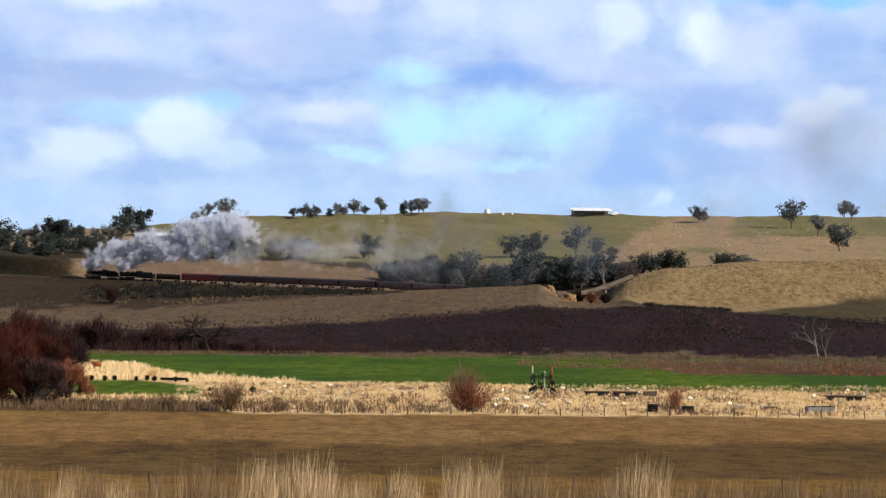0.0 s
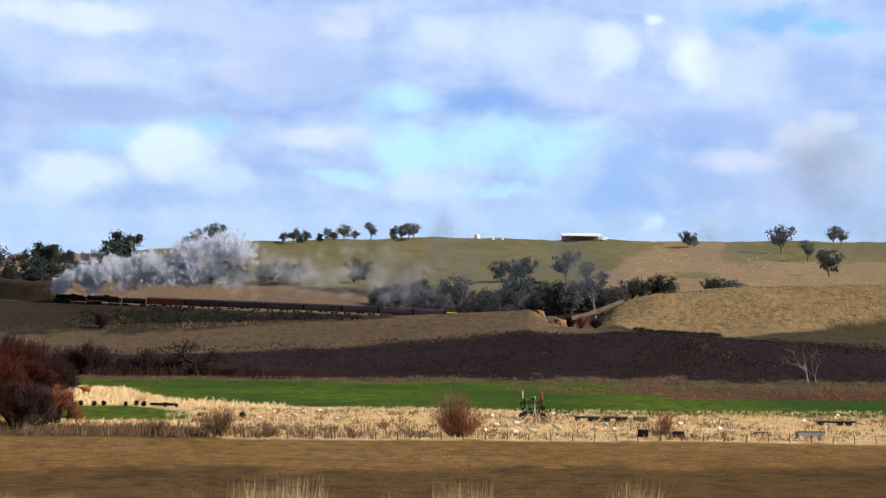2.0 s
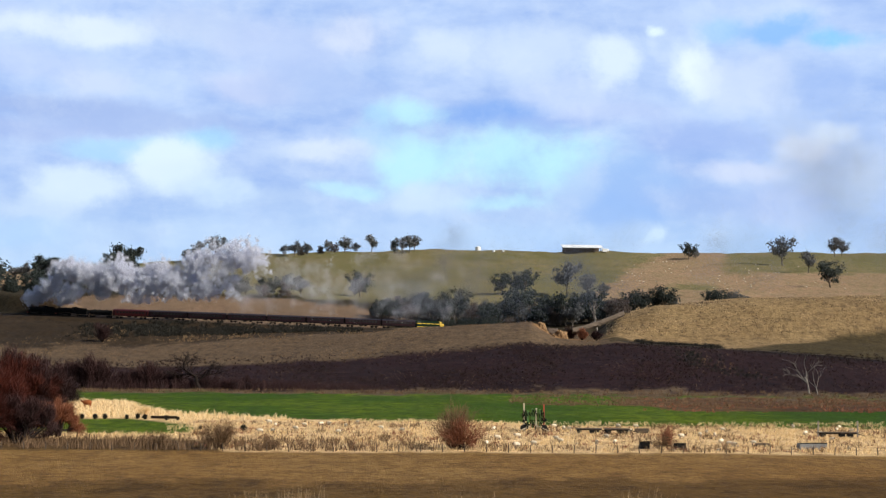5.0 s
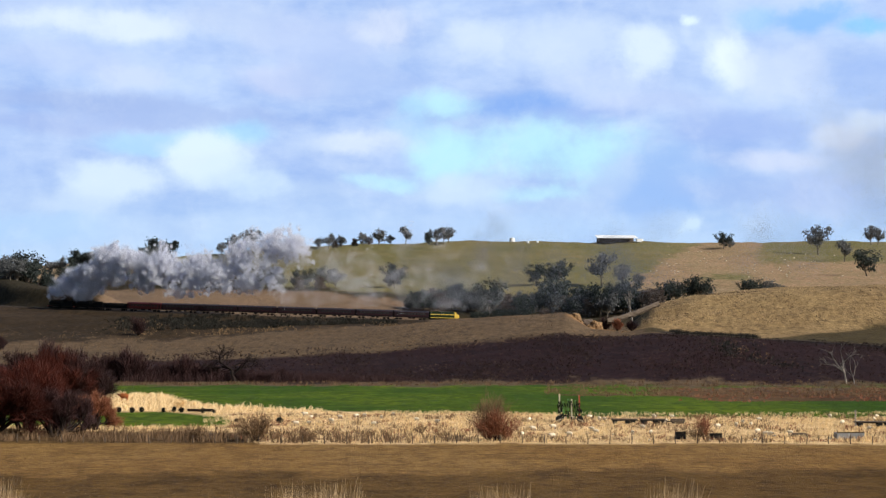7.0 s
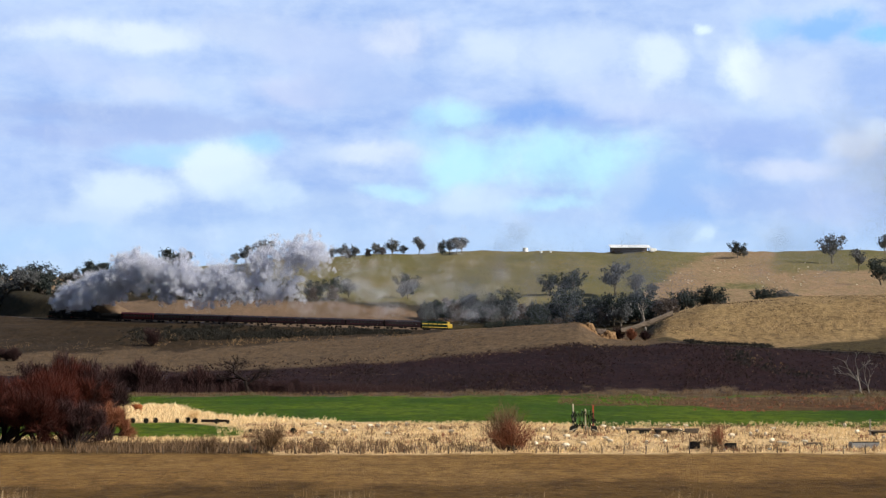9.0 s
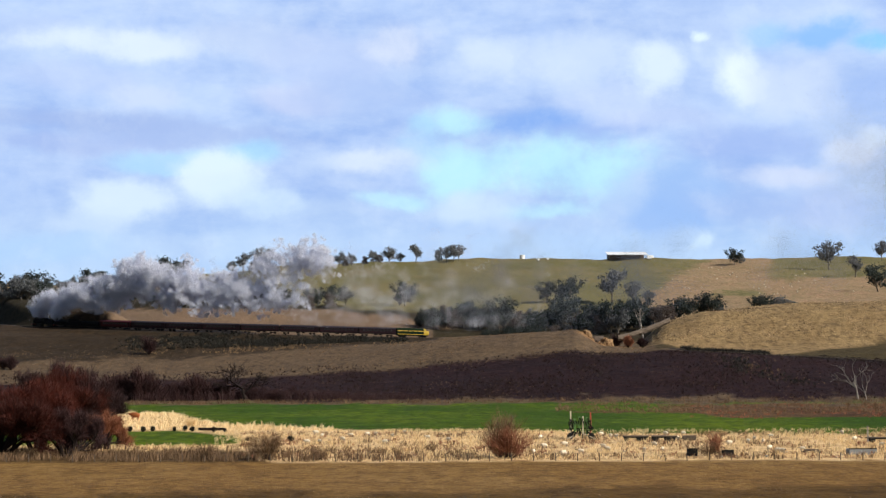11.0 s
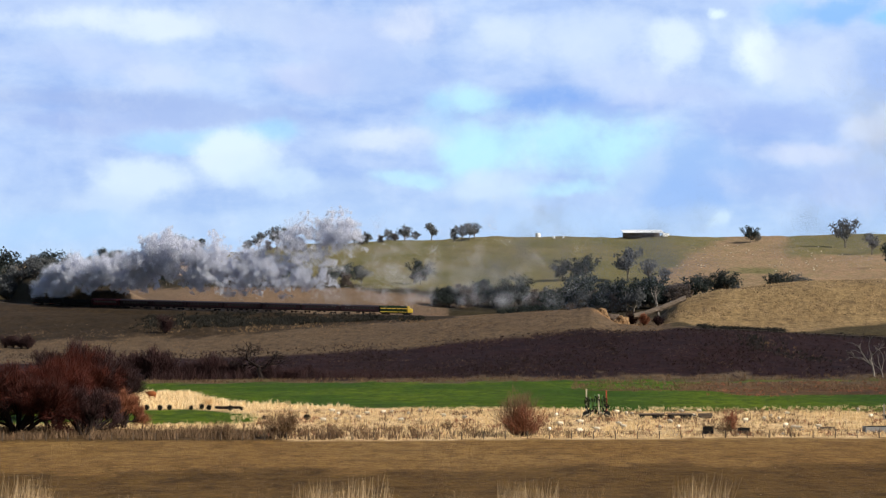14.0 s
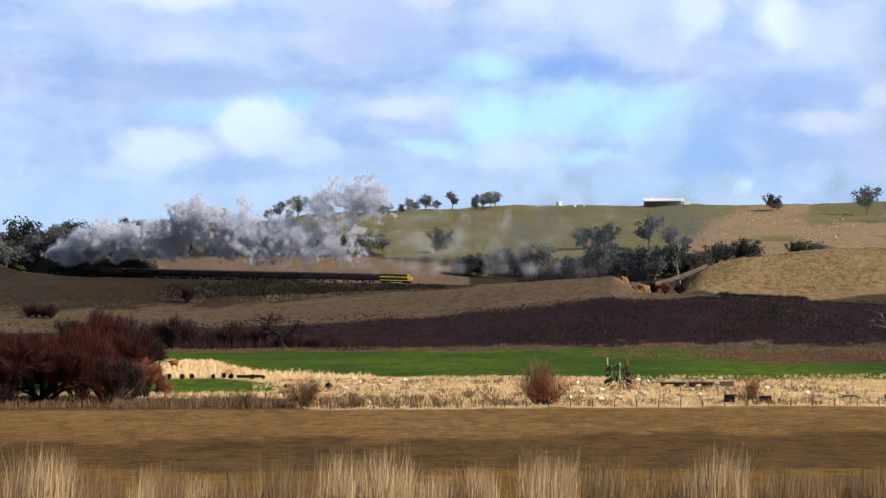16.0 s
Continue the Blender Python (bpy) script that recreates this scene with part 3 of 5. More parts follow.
def steam_locomotive(length):
    lo = thing("steam_locomotive", "sooty black steam locomotive with tender, working hard on the curve", "locomotive", "locomotives of the train")
    h = length / 2
    x0 = h - 0.6            # front of the engine
    cab = h - 12.2
    bm = bmesh.new()
    rod(bm, (cab + 1.0, 0, 2.35), (x0 - 2.6, 0, 2.35), 0.98, 0.90, 20)
    for x in (cab + 3.2, cab + 5.4, cab + 7.2):
        rod(bm, (x - 0.05, 0, 2.35), (x + 0.05, 0, 2.35), 1.0, n=20)
    part("boiler", bm, M["black"], lo)
    bm = bmesh.new()
    rod(bm, (x0 - 2.7, 0, 2.35), (x0 - 0.7, 0, 2.35), 0.96, n=20)
    rod(bm, (x0 - 0.75, 0, 2.35), (x0 - 0.45, 0, 2.35), 0.78, 0.5, 16)
    part("smokebox", bm, M["iron"], lo)
    bm = bmesh.new()
    rod(bm, (x0 - 1.7, 0, 3.2), (x0 - 1.7, 0, 3.95), 0.34, 0.40, 14)
    rod(bm, (x0 - 1.7, 0, 3.95), (x0 - 1.7, 0, 4.10), 0.47, 0.45, 14)
    part("chimney", bm, M["iron"], lo)
    for x in (cab + 6.2, cab + 3.6):
        bm = bmesh.new()
        ball(bm, (x, 0, 3.26), 0.46, (1.3, 1, 0.9))
        part("dome", bm, M["black"], lo)
    bm = bmesh.new()
    prism(bm, [(-1.4, 1.0), (1.4, 1.0), (1.4, 3.2), (1.0, 3.75), (0, 3.95), (-1.0, 3.75), (-1.4, 3.2)], cab - 1.4, cab + 1.0)
    part("cab", bm, M["black"], lo)
    for y in (-1.42, 1.42):
        bm = bmesh.new()
        box(bm, cab - 0.1, y, 2.75, 0.9, 0.04, 0.7)
        part("cab_window", bm, M["glass"], lo)
    bm = bmesh.new()
    box(bm, (x0 + cab) / 2, 0, 1.15, x0 - cab, 2.3, 0.22, 0.04)
    for y in (-1.25, 1.25):
        box(bm, (x0 + cab) / 2, y, 1.42, x0 - cab - 0.6, 0.5, 0.07)
        box(bm, x0 - 1.6, y * 0.86, 0.62, 1.3, 0.62, 0.7, 0.12)
    part("frame", bm, M["iron"], lo)
    bm = bmesh.new()
    box(bm, x0 + 0.05, 0, 0.75, 0.16, 2.5, 0.5, 0.03)
    for y in (-0.85, 0.85):
        rod(bm, (x0 + 0.1, y, 0.8), (x0 + 0.55, y, 0.8), 0.12, 0.2, 10)
    part("buffer_beam", bm, M["mach_red"], lo)
    bm = bmesh.new()
    rod(bm, (x0 - 0.5, 0, 3.45), (x0 - 0.25, 0, 3.45), 0.18, n=12)
    part("headlight", bm, M["cream"], lo)
    wheelset(lo, [x0 - 1.0, x0 - 2.6], 0.45)
    wheelset(lo, [x0 - 4.6, x0 - 6.3, x0 - 8.0], 0.80)
    bm = bmesh.new()
    for y in (-0.92, 0.92):
        box(bm, x0 - 6.3, y, 0.45, 3.9, 0.08, 0.16)
        box(bm, x0 - 3.0, y, 0.60, 3.4, 0.07, 0.12)
    part("side_rod", bm, M["steel"], lo)
    # tender
    t1, t0 = cab - 1.9, -h + 0.4
    te = part("tender", bmesh.new(), M["black"], lo)
    bm = bmesh.new()
    box(bm, (t0 + t1) / 2, 0, 1.95, t1 - t0, 2.7, 1.9, 0.12)
    box(bm, (t0 + t1) / 2, 0, 0.9, t1 - t0, 2.3, 0.24)
    bm.to_mesh(te.data), bm.free()
    bm = bmesh.new()
    rnd = random.Random(4)
    for _ in range(60):
        ball(bm, (rnd.uniform(t0 + 1.6, t1 - 0.5), rnd.uniform(-1, 1), 2.9 + rnd.uniform(0, 0.4)), rnd.uniform(0.18, 0.34), sub=1)
    part("coal", bm, M["black"], te)
    wheelset(te, [t0 + 1.0, t0 + 2.5, t1 - 2.4, t1 - 0.9], 0.46)
    return lo


def water_gin(length):
    w = thing("water_wagon", "low black water tank wagon behind the engines", "wagon", "vehicles of the train")
    h = length / 2 - 0.35
    bm = bmesh.new()
    rod(bm, (-h + 0.8, 0, 1.95), (h - 0.8, 0, 1.95), 1.05, n=20)
    part("tank", bm, M["black"], w)
    bm = bmesh.new()
    box(bm, 0, 0, 0.85, 2 * h, 2.4, 0.3, 0.04)
    for x in (-h * 0.55, 0, h * 0.55):
        box(bm, x, 0, 1.2, 0.5, 2.0, 0.6)
    part("frame", bm, M["iron"], w)
    for x in (-h * 0.5, h * 0.1, h * 0.55):
        bm = bmesh.new()
        rod(bm, (x, 0, 2.9), (x, 0, 3.25), 0.38, n=12)
        part("hatch", bm, M["iron"], w)
    wheelset(w, [-h + 1.2, -h + 2.9, h - 2.9, h - 1.2], 0.46)
    return w


def carriage(length, colour, roof, label):
    c = thing("railway_carriage", label, "carriage", "vehicles of the train")
    h = length / 2 - 0.35
    bm = bmesh.new()
    prism(bm, [(-1.4, 0.92), (1.4, 0.92), (1.45, 1.6), (1.42, 3.05), (-1.42, 3.05), (-1.45, 1.6)], -h, h)
    part("body", bm, M[colour], c)
    bm = bmesh.new()
    out = [(1.47 * math.cos(a), 3.04 + 0.72 * math.sin(a)) for a in np.linspace(0, math.pi, 11)]
    prism(bm, out, -h - 0.05, h + 0.05)
    for x in np.linspace(-h + 2, h - 2, 7):
        rod(bm, (x, 0.35, 3.65), (x, 0.35, 3.92), 0.16, n=8)
    part("roof", bm, M[roof], c)
    n = 9
    step = (2 * h - 3.6) / n
    me = None
    for side in (-1.44, 1.44):
        for i in range(n):
            if me is None:
                bm = bmesh.new()
                box(bm, 0, 0, 0, step * 0.62, 0.06, 0.80, 0.02)
                w = part("window", bm, M["glass"], c)
                me = w.data
            else:
                w = new("window", me)
                w.parent = c
            w.location = (-h + 1.8 + step * (i + 0.5), side, 2.35)
    for side in (-1.44, 1.44):
        for x in (-h + 0.8, h - 0.8):
            bm = bmesh.new()
            box(bm, x, side, 1.95, 0.75, 0.05, 2.1, 0.02)
            part("door", bm, M["dark_red"], c)
    bm = bmesh.new()
    for z, t in ((1.62, 0.04), (2.98, 0.04)):
        for side in (-1.462, 1.462):
            box(bm, 0, side, z, 2 * h - 0.2, 0.02, t)
    part("lining", bm, M["maroon"], c, "thin faded maroon lining")
    bm = bmesh.new()
    box(bm, 0, 0, 0.82, 2 * h - 0.4, 2.3, 0.2, 0.03)
    box(bm, 0.8, 0.7, 0.5, 2.0, 0.7, 0.5, 0.05)
    box(bm, -2.2, -0.7, 0.5, 1.4, 0.7, 0.5, 0.05)
    part("underframe", bm, M["iron"], c)
    for e in (-h - 0.15, h + 0.15):
        bm = bmesh.new()
        box(bm, e, 0, 2.0, 0.35, 1.3, 2.3, 0.05)
        part("gangway", bm, M["iron"], c)
    for e in (-1, 1):
        bm = bmesh.new()
        for y in (-1.0, 1.0):
            box(bm, e * (h - 3.2), y, 0.25, 3.4, 0.12, 0.28, 0.03)
        box(bm, e * (h - 3.2), 0, 0.30, 0.4, 2.1, 0.2)
        part("bogie", bm, M["iron"], c)
        wheelset(c, [e * (h - 2.1), e * (h - 4.3)], 0.46)
    return c


def diesel_locomotive(length):
    d = thing("diesel_locomotive", "yellow and dark green streamlined diesel locomotive at the rear", "locomotive", "locomotives of the train")
    h = length / 2 - 0.35
    bm = bmesh.new()
    prism(bm, [(-1.4, 0.7), (1.4, 0.7), (1.45, 2.7), (1.25, 3.35), (0.6, 3.7), (-0.6, 3.7), (-1.25, 3.35), (-1.45, 2.7)], -h + 3.2, h)
    part("body", bm, M["loco_green"], d)
    bm = bmesh.new()
    box(bm, -h + 1.7, 0, 1.7, 3.2, 2.7, 2.0, 0.55)
    box(bm, -h + 2.7, 0, 2.7, 1.9, 2.5, 1.8, 0.45)
    part("nose", bm, M["yellow"], d, "rounded yellow nose")
    bm = bmesh.new()
    for y in (-1.46, 1.46):
        box(bm, 1.6, y, 2.45, 2 * h - 3.4, 0.05, 0.34)
        box(bm, 1.6, y, 1.02, 2 * h - 3.4, 0.05, 0.22)
    part("side_stripe", bm, M["yellow"], d, "broad yellow stripe")
    for y in (-1.5, 1.5):
        for x in (-2.5, 0.2, 2.9, 5.6):
            bm = bmesh.new()
            rod(bm, (x, y - 0.03, 2.4), (x, y + 0.03, 2.4), 0.24, n=12)
            part("porthole", bm, M["glass"], d)
    bm = bmesh.new()
    for y in (-0.62, 0.62):
        box(bm, -h + 1.72, y, 3.05, 0.10, 0.95, 0.5)
    part("windscreen", bm, M["glass"], d)
    bm = bmesh.new()
    rod(bm, (-h - 0.02, 0, 2.35), (-h + 0.3, 0, 2.35), 0.22, n=14)
    part("headlight", bm, M["cream"], d)
    bm = bmesh.new()
    for x in (-1, 1.6, 4.2):
        rod(bm, (x, 0, 3.6), (x, 0, 3.85), 0.55, n=14)
    part("roof_fan", bm, M["iron"], d)
    bm = bmesh.new()
    box(bm, 0, 0, 0.55, 2 * h - 1, 2.4, 0.35, 0.05)
    for e in (-1, 1):
        for y in (-1.05, 1.05):
            box(bm, e * (h - 3.4), y, 0.25, 4.2, 0.14, 0.34, 0.03)
    part("underframe", bm, M["iron"], d)
    for e in (-1, 1):
        wheelset(d, [e * (h - 1.9), e * (h - 3.4), e * (h - 4.9)], 0.5)
    return d


TRAIN = []  # vehicle, distance of its middle behind the front


def build_train():
    pos = 0.0
    for length, ob in ((20.5, steam_locomotive(20.5)), (21.5, steam_locomotive(21.5)), (15.0, water_gin(15.0))):
        TRAIN.append((ob, pos + length / 2))
        pos += length
    for i in range(8):
        red = i == 0
        ob = carriage(21.0, "maroon" if red else "dark_red", "roof_red" if red else "roof_grey",
                      "maroon wooden passenger carriage with a dusty red roof" if red else "dark tuscan-red passenger carriage with a grey roof")
        TRAIN.append((ob, pos + 10.5))
        pos += 21.0
    TRAIN.append((diesel_locomotive(19.2), pos + 9.6))
    for ob, _ in TRAIN:
        ob.scale = (1.0, 1.12, 1.24)


build_train()


def front_at(t):
    """How far along the curve the head of the train is."""
    return 87.2 + 6.89 * t - 0.0327 * t * t


# ---- plants ----
def px(b):
    """Bearing from a step on the horizon scale."""
    return (b - 784) / 2926


def limb(vs, fs, pts, radii, n=5):
    """A tapered tube through points, added to vertex and face lists."""
    base = len(vs)
    for i, p in enumerate(pts):
        t = (pts[min(i + 1, len(pts) - 1)] - pts[max(i - 1, 0)]).normalized()
        u = t.cross(Vector((0.3, 0.9, 0.1))).normalized()
        w = t.cross(u)
        for k in range(n):
            a = 2 * math.pi * k / n
            vs.append(tuple(p + (u * math.cos(a) + w * math.sin(a)) * radii[i]))
    for i in range(len(pts) - 1):
        for k in range(n):
            a, b = base + i * n + k, base + i * n + (k + 1) % n
            fs.append((a, b, b + n, a + n))


def bent(rnd, p, d, length, steps, wander, up):
    pts = [p]
    for _ in range(steps):
        d = (d + Vector((rnd.gauss(0, wander), rnd.gauss(0, wander), rnd.gauss(0, wander) + up))).normalized()
        p = p + d * (length / steps)
        pts.append(p)
    return pts, d


def leaf(vs, fs, c, s, rnd):
    q = Euler((rnd.uniform(0, 6.3), rnd.uniform(0, 6.3), rnd.uniform(0, 6.3))).to_matrix()
    k = len(vs)
    for a, b in ((-1.1, -0.5), (1.1, -0.3), (0, 0.95)):
        vs.append(tuple(c + q @ Vector((a * s, b * s, 0))))
    fs.append((k, k + 1, k + 2))


def gum_tree(seed, height, spread, trunk=0.35, clumps=22, leaves=70, leaf_mat="gum", label="", name="gum_tree", flat=0.75):
    rnd = random.Random(seed)
    tr = thing(name, label, "tree", "trees of the hills")
    vs, fs, ends = [], [], []
    lean = Vector((rnd.gauss(0, 0.12), rnd.gauss(0, 0.12), 1)).normalized()
    pts, d = bent(rnd, Vector((0, 0, -0.4)), lean, height * trunk + 0.4, 4, 0.06, 0.05)
    limb(vs, fs, pts, [height * 0.032 * (1 - 0.12 * i) for i in range(5)], 7)
    top = pts[-1]
    for i in range(clumps):
        a = 2 * math.pi * i / clumps * 2.4 + rnd.uniform(-0.5, 0.5)
        e = rnd.uniform(0.15, 1.0)
        d = Vector((math.cos(a) * spread * rnd.uniform(0.3, 1.0), math.sin(a) * spread * rnd.uniform(0.3, 1.0), height * (1 - trunk) * e * rnd.uniform(0.75, 0.95)))
        start = pts[rnd.choice((2, 3, 4, 4))]
        l, _ = bent(rnd, start, d.normalized(), d.length, 4, 0.10, 0.03)
        limb(vs, fs, l, [height * r for r in (0.015, 0.011, 0.008, 0.005, 0.002)], 4)
        ends.append(l[-1])
        if rnd.random() < 0.6:
            ends.append(l[3])
    part("trunk", (vs, fs), M["bark"], tr)
    vs, fs = [], []
    for e in ends:
        r = height * rnd.uniform(0.085, 0.15)
        for _ in range(leaves):
            o = Vector((rnd.gauss(0, 1), rnd.gauss(0, 1), rnd.gauss(0, flat)))
            o = o * (r * 0.62)
            leaf(vs, fs, e + o, height * rnd.uniform(0.022, 0.044), rnd)
    part("crown", (vs, fs), M[leaf_mat], tr)
    return tr


def bare_tree(seed, height, mat, label, name="bare_tree", depth=5, split=3, lean=0.0, thick=0.03, open_angle=0.55, first=0.26):
    rnd = random.Random(seed)
    tr = thing(name, label, "tree")
    vs, fs = [], []
    tv, tf = [], []

    def grow(p, d, length, r, lev):
        pts, d2 = bent(rnd, p, d, length, 3, 0.13, 0.03)
        limb(*((vs, fs) if lev < 2 else (tv, tf)), pts, [r, r * 0.85, r * 0.72, r * 0.6], 6 if lev < 2 else 3)
        if lev >= depth:
            return
        for i in range(split if lev else split + 1):
            a = rnd.uniform(0, 6.3)
            side = d2.orthogonal().normalized()
            side = Matrix.Rotation(a, 3, d2) @ side
            nd = (d2 + side * rnd.uniform(0.3, 1.0) * open_angle * 1.6 + Vector((lean, 0, 0.12))).normalized()
            grow(pts[-1] if rnd.random() < 0.65 else pts[2], nd, length * rnd.uniform(0.62, 0.85), r * 0.64, lev + 1)

    grow(Vector((0, 0, -0.3)), Vector((lean, 0, 1)).normalized(), height * first, height * thick, 0)
    part("trunk", (vs, fs), M[mat], tr)
    part("crown", (tv, tf), M[mat], tr)
    return tr


def twig_bush(seed, height, width, count, mat, label, name="bare_shrub", stems="dark_bark", wide=0.035, fuzz=0.06, category="shrub", fat=1.0):
    """A leafless bush: stems that fan out and a haze of fine twigs."""
    rnd = random.Random(seed)
    b = thing(name, label, category)
    vs, fs, tv, tf = [], [], [], []
    tips = []
    for i in range(26):
        a, k = rnd.uniform(0, 6.3), rnd.uniform(0.05, 1.0) ** 0.6
        reach = Vector((math.cos(a) * width / 2 * k, math.sin(a) * width / 2 * k, height * math.sqrt(max(0.08, 1 - k * k * 0.85)) * rnd.uniform(0.75, 1.0)))
        pts, _ = bent(rnd, Vector((reach.x * 0.06, reach.y * 0.06, -0.2)), (reach + Vector((0, 0, height * 0.3))).normalized(), reach.length * 0.8, 5, 0.08, -0.03)
        limb(vs, fs, pts, [height * fat * r for r in (0.011, 0.009, 0.007, 0.005, 0.003, 0.002)], 4)
        tips += [(pts[j], (pts[j] - pts[j - 1]).normalized()) for j in ((1, 2, 3, 4, 5) if fuzz > 0.09 else (2, 3, 4, 5))]
    part("trunk", (vs, fs), M[stems], b)
    for _ in range(count):
        p, d = rnd.choice(tips)
        p = p + Vector((rnd.gauss(0, 1), rnd.gauss(0, 1), rnd.gauss(0, 0.8))) * height * fuzz
        d = (d + Vector((rnd.gauss(0, 0.45), rnd.gauss(0, 0.45), rnd.gauss(0.1, 0.4)))).normalized()
        l = height * rnd.uniform(0.08, 0.22)
        w = d.cross(Vector((rnd.gauss(0, 1), rnd.gauss(0, 1), rnd.gauss(0, 1)))).normalized() * wide * rnd.uniform(0.6, 1.3)
        if p.z < 0.05:
            continue
        k = len(tv)
        tv += [tuple(p - w * 1.2), tuple(p + w * 1.2), tuple(p + d * l)]
        tf.append((k, k + 1, k + 2))
    part("crown", (tv, tf), M[mat], b)
    return b


def willow_tree(seed, height, width, mat, label, twigs=13):
    """A leafless willow: crooked trunks low down, arching boughs, and fine twigs that fan upwards at the rim."""
    rnd = random.Random(seed)
    tr = thing("willow_tree", label, "tree")
    wood, bough, twig = ([], []), ([], []), ([], [])
    half = width / 2

    def fan(p, d):
        for _ in range(twigs):
            q = p + Vector((rnd.gauss(0, 1), rnd.gauss(0, 1), rnd.gauss(0, 0.8))) * height * 0.03
            e = (d + Vector((rnd.gauss(0, 0.42), rnd.gauss(0, 0.42), rnd.gauss(0.35, 0.35)))).normalized()
            l = height * rnd.uniform(0.06, 0.17)
            w = e.cross(Vector((rnd.gauss(0, 1), rnd.gauss(0, 1), rnd.gauss(0, 1)))).normalized() * rnd.uniform(0.016, 0.034)
            k = len(twig[0])
            twig[0].extend([tuple(q - w), tuple(q + w), tuple(q + e * l)])
            twig[1].append((k, k + 1, k + 2))

    def grow(p, d, length, r, lev):
        pts, d2 = bent(rnd, p, d, length, 4, 0.17, 0.045)
        limb(*(wood if lev < 2 else bough), pts, [r, r * 0.88, r * 0.76, r * 0.66, r * 0.56], 6 if lev < 2 else 3)
        if lev >= 3:
            for q in pts[1:]:
                fan(q, d2)
        if lev == 4:
            return
        for i in range(4 if lev == 0 else 3):
            side = Matrix.Rotation(rnd.uniform(0, 6.3), 3, d2) @ d2.orthogonal().normalized()
            grow(pts[rnd.choice((2, 3, 4, 4))], (d2 + side * rnd.uniform(0.35, 0.95) + Vector((0, 0, 0.10))).normalized(), length * rnd.uniform(0.62, 0.82), r * 0.58, lev + 1)

    for i in range(5):
        a = 2 * math.pi * i / 5 + rnd.uniform(-0.5, 0.5)
        out = Vector((math.cos(a) * half * rnd.uniform(0.35, 0.9), math.sin(a) * half * rnd.uniform(0.35, 0.9), height * rnd.uniform(0.6, 0.9)))
        grow(Vector((math.cos(a) * 0.5, math.sin(a) * 0.5, -0.4)), out.normalized(), height * 0.30, height * 0.036, 0)
    part("trunk", wood, M["dark_bark"], tr)
    part("branchwork", bough, M["dark_bark"], tr)
    part("crown", twig, M[mat], tr)
    return tr


def tufts(name, label, mat, places, rnd, blades, height, width, lean=0.25, category="grass", wide=0.28):
    """Grass or weeds that nobody could count: bent blades in tufts at (x, y, scale)."""
    vs, fs = [], []
    zs = land([p[0] for p in places], [p[1] for p in places])
    for (x, y, s), z in zip(places, zs):
        for _ in range(blades):
            h = height * s * rnd.uniform(0.55, 1.15)
            a = rnd.uniform(0, 6.3)
            ox, oy = rnd.gauss(0, wide) * height * s, rnd.gauss(0, wide) * height * s
            lx, ly = rnd.gauss(0.05, lean) * h, rnd.gauss(0, lean) * h
            wx, wy = math.cos(a) * width * s, math.sin(a) * width * s
            k = len(vs)
            bx, by, bz = x + ox, y + oy, z - 0.05
            vs += [(bx - wx, by - wy, bz), (bx + wx, by + wy, bz), (bx + lx * 0.4 + wx * 0.8, by + ly * 0.4 + wy * 0.8, bz + h * 0.6),
                   (bx + lx * 0.4 - wx * 0.8, by + ly * 0.4 - wy * 0.8, bz + h * 0.6), (bx + lx, by + ly, bz + h)]
            fs += [(k, k + 1, k + 2, k + 3), (k + 3, k + 2, k + 4)]
    ob = part(name, (vs, fs), M[mat])
    return tagged(ob, label, category, kind="stuff")


def scatter(rnd, n, b0, b1, d0, d1, keep=None, s0=0.7, s1=1.3):
    out = []
    while len(out) < n:
        b, d = rnd.uniform(b0, b1), rnd.uniform(d0, d1)
        if keep is None or keep(b, d, rnd):
            out.append((b * d, d, rnd.uniform(s0, s1)))
    return out


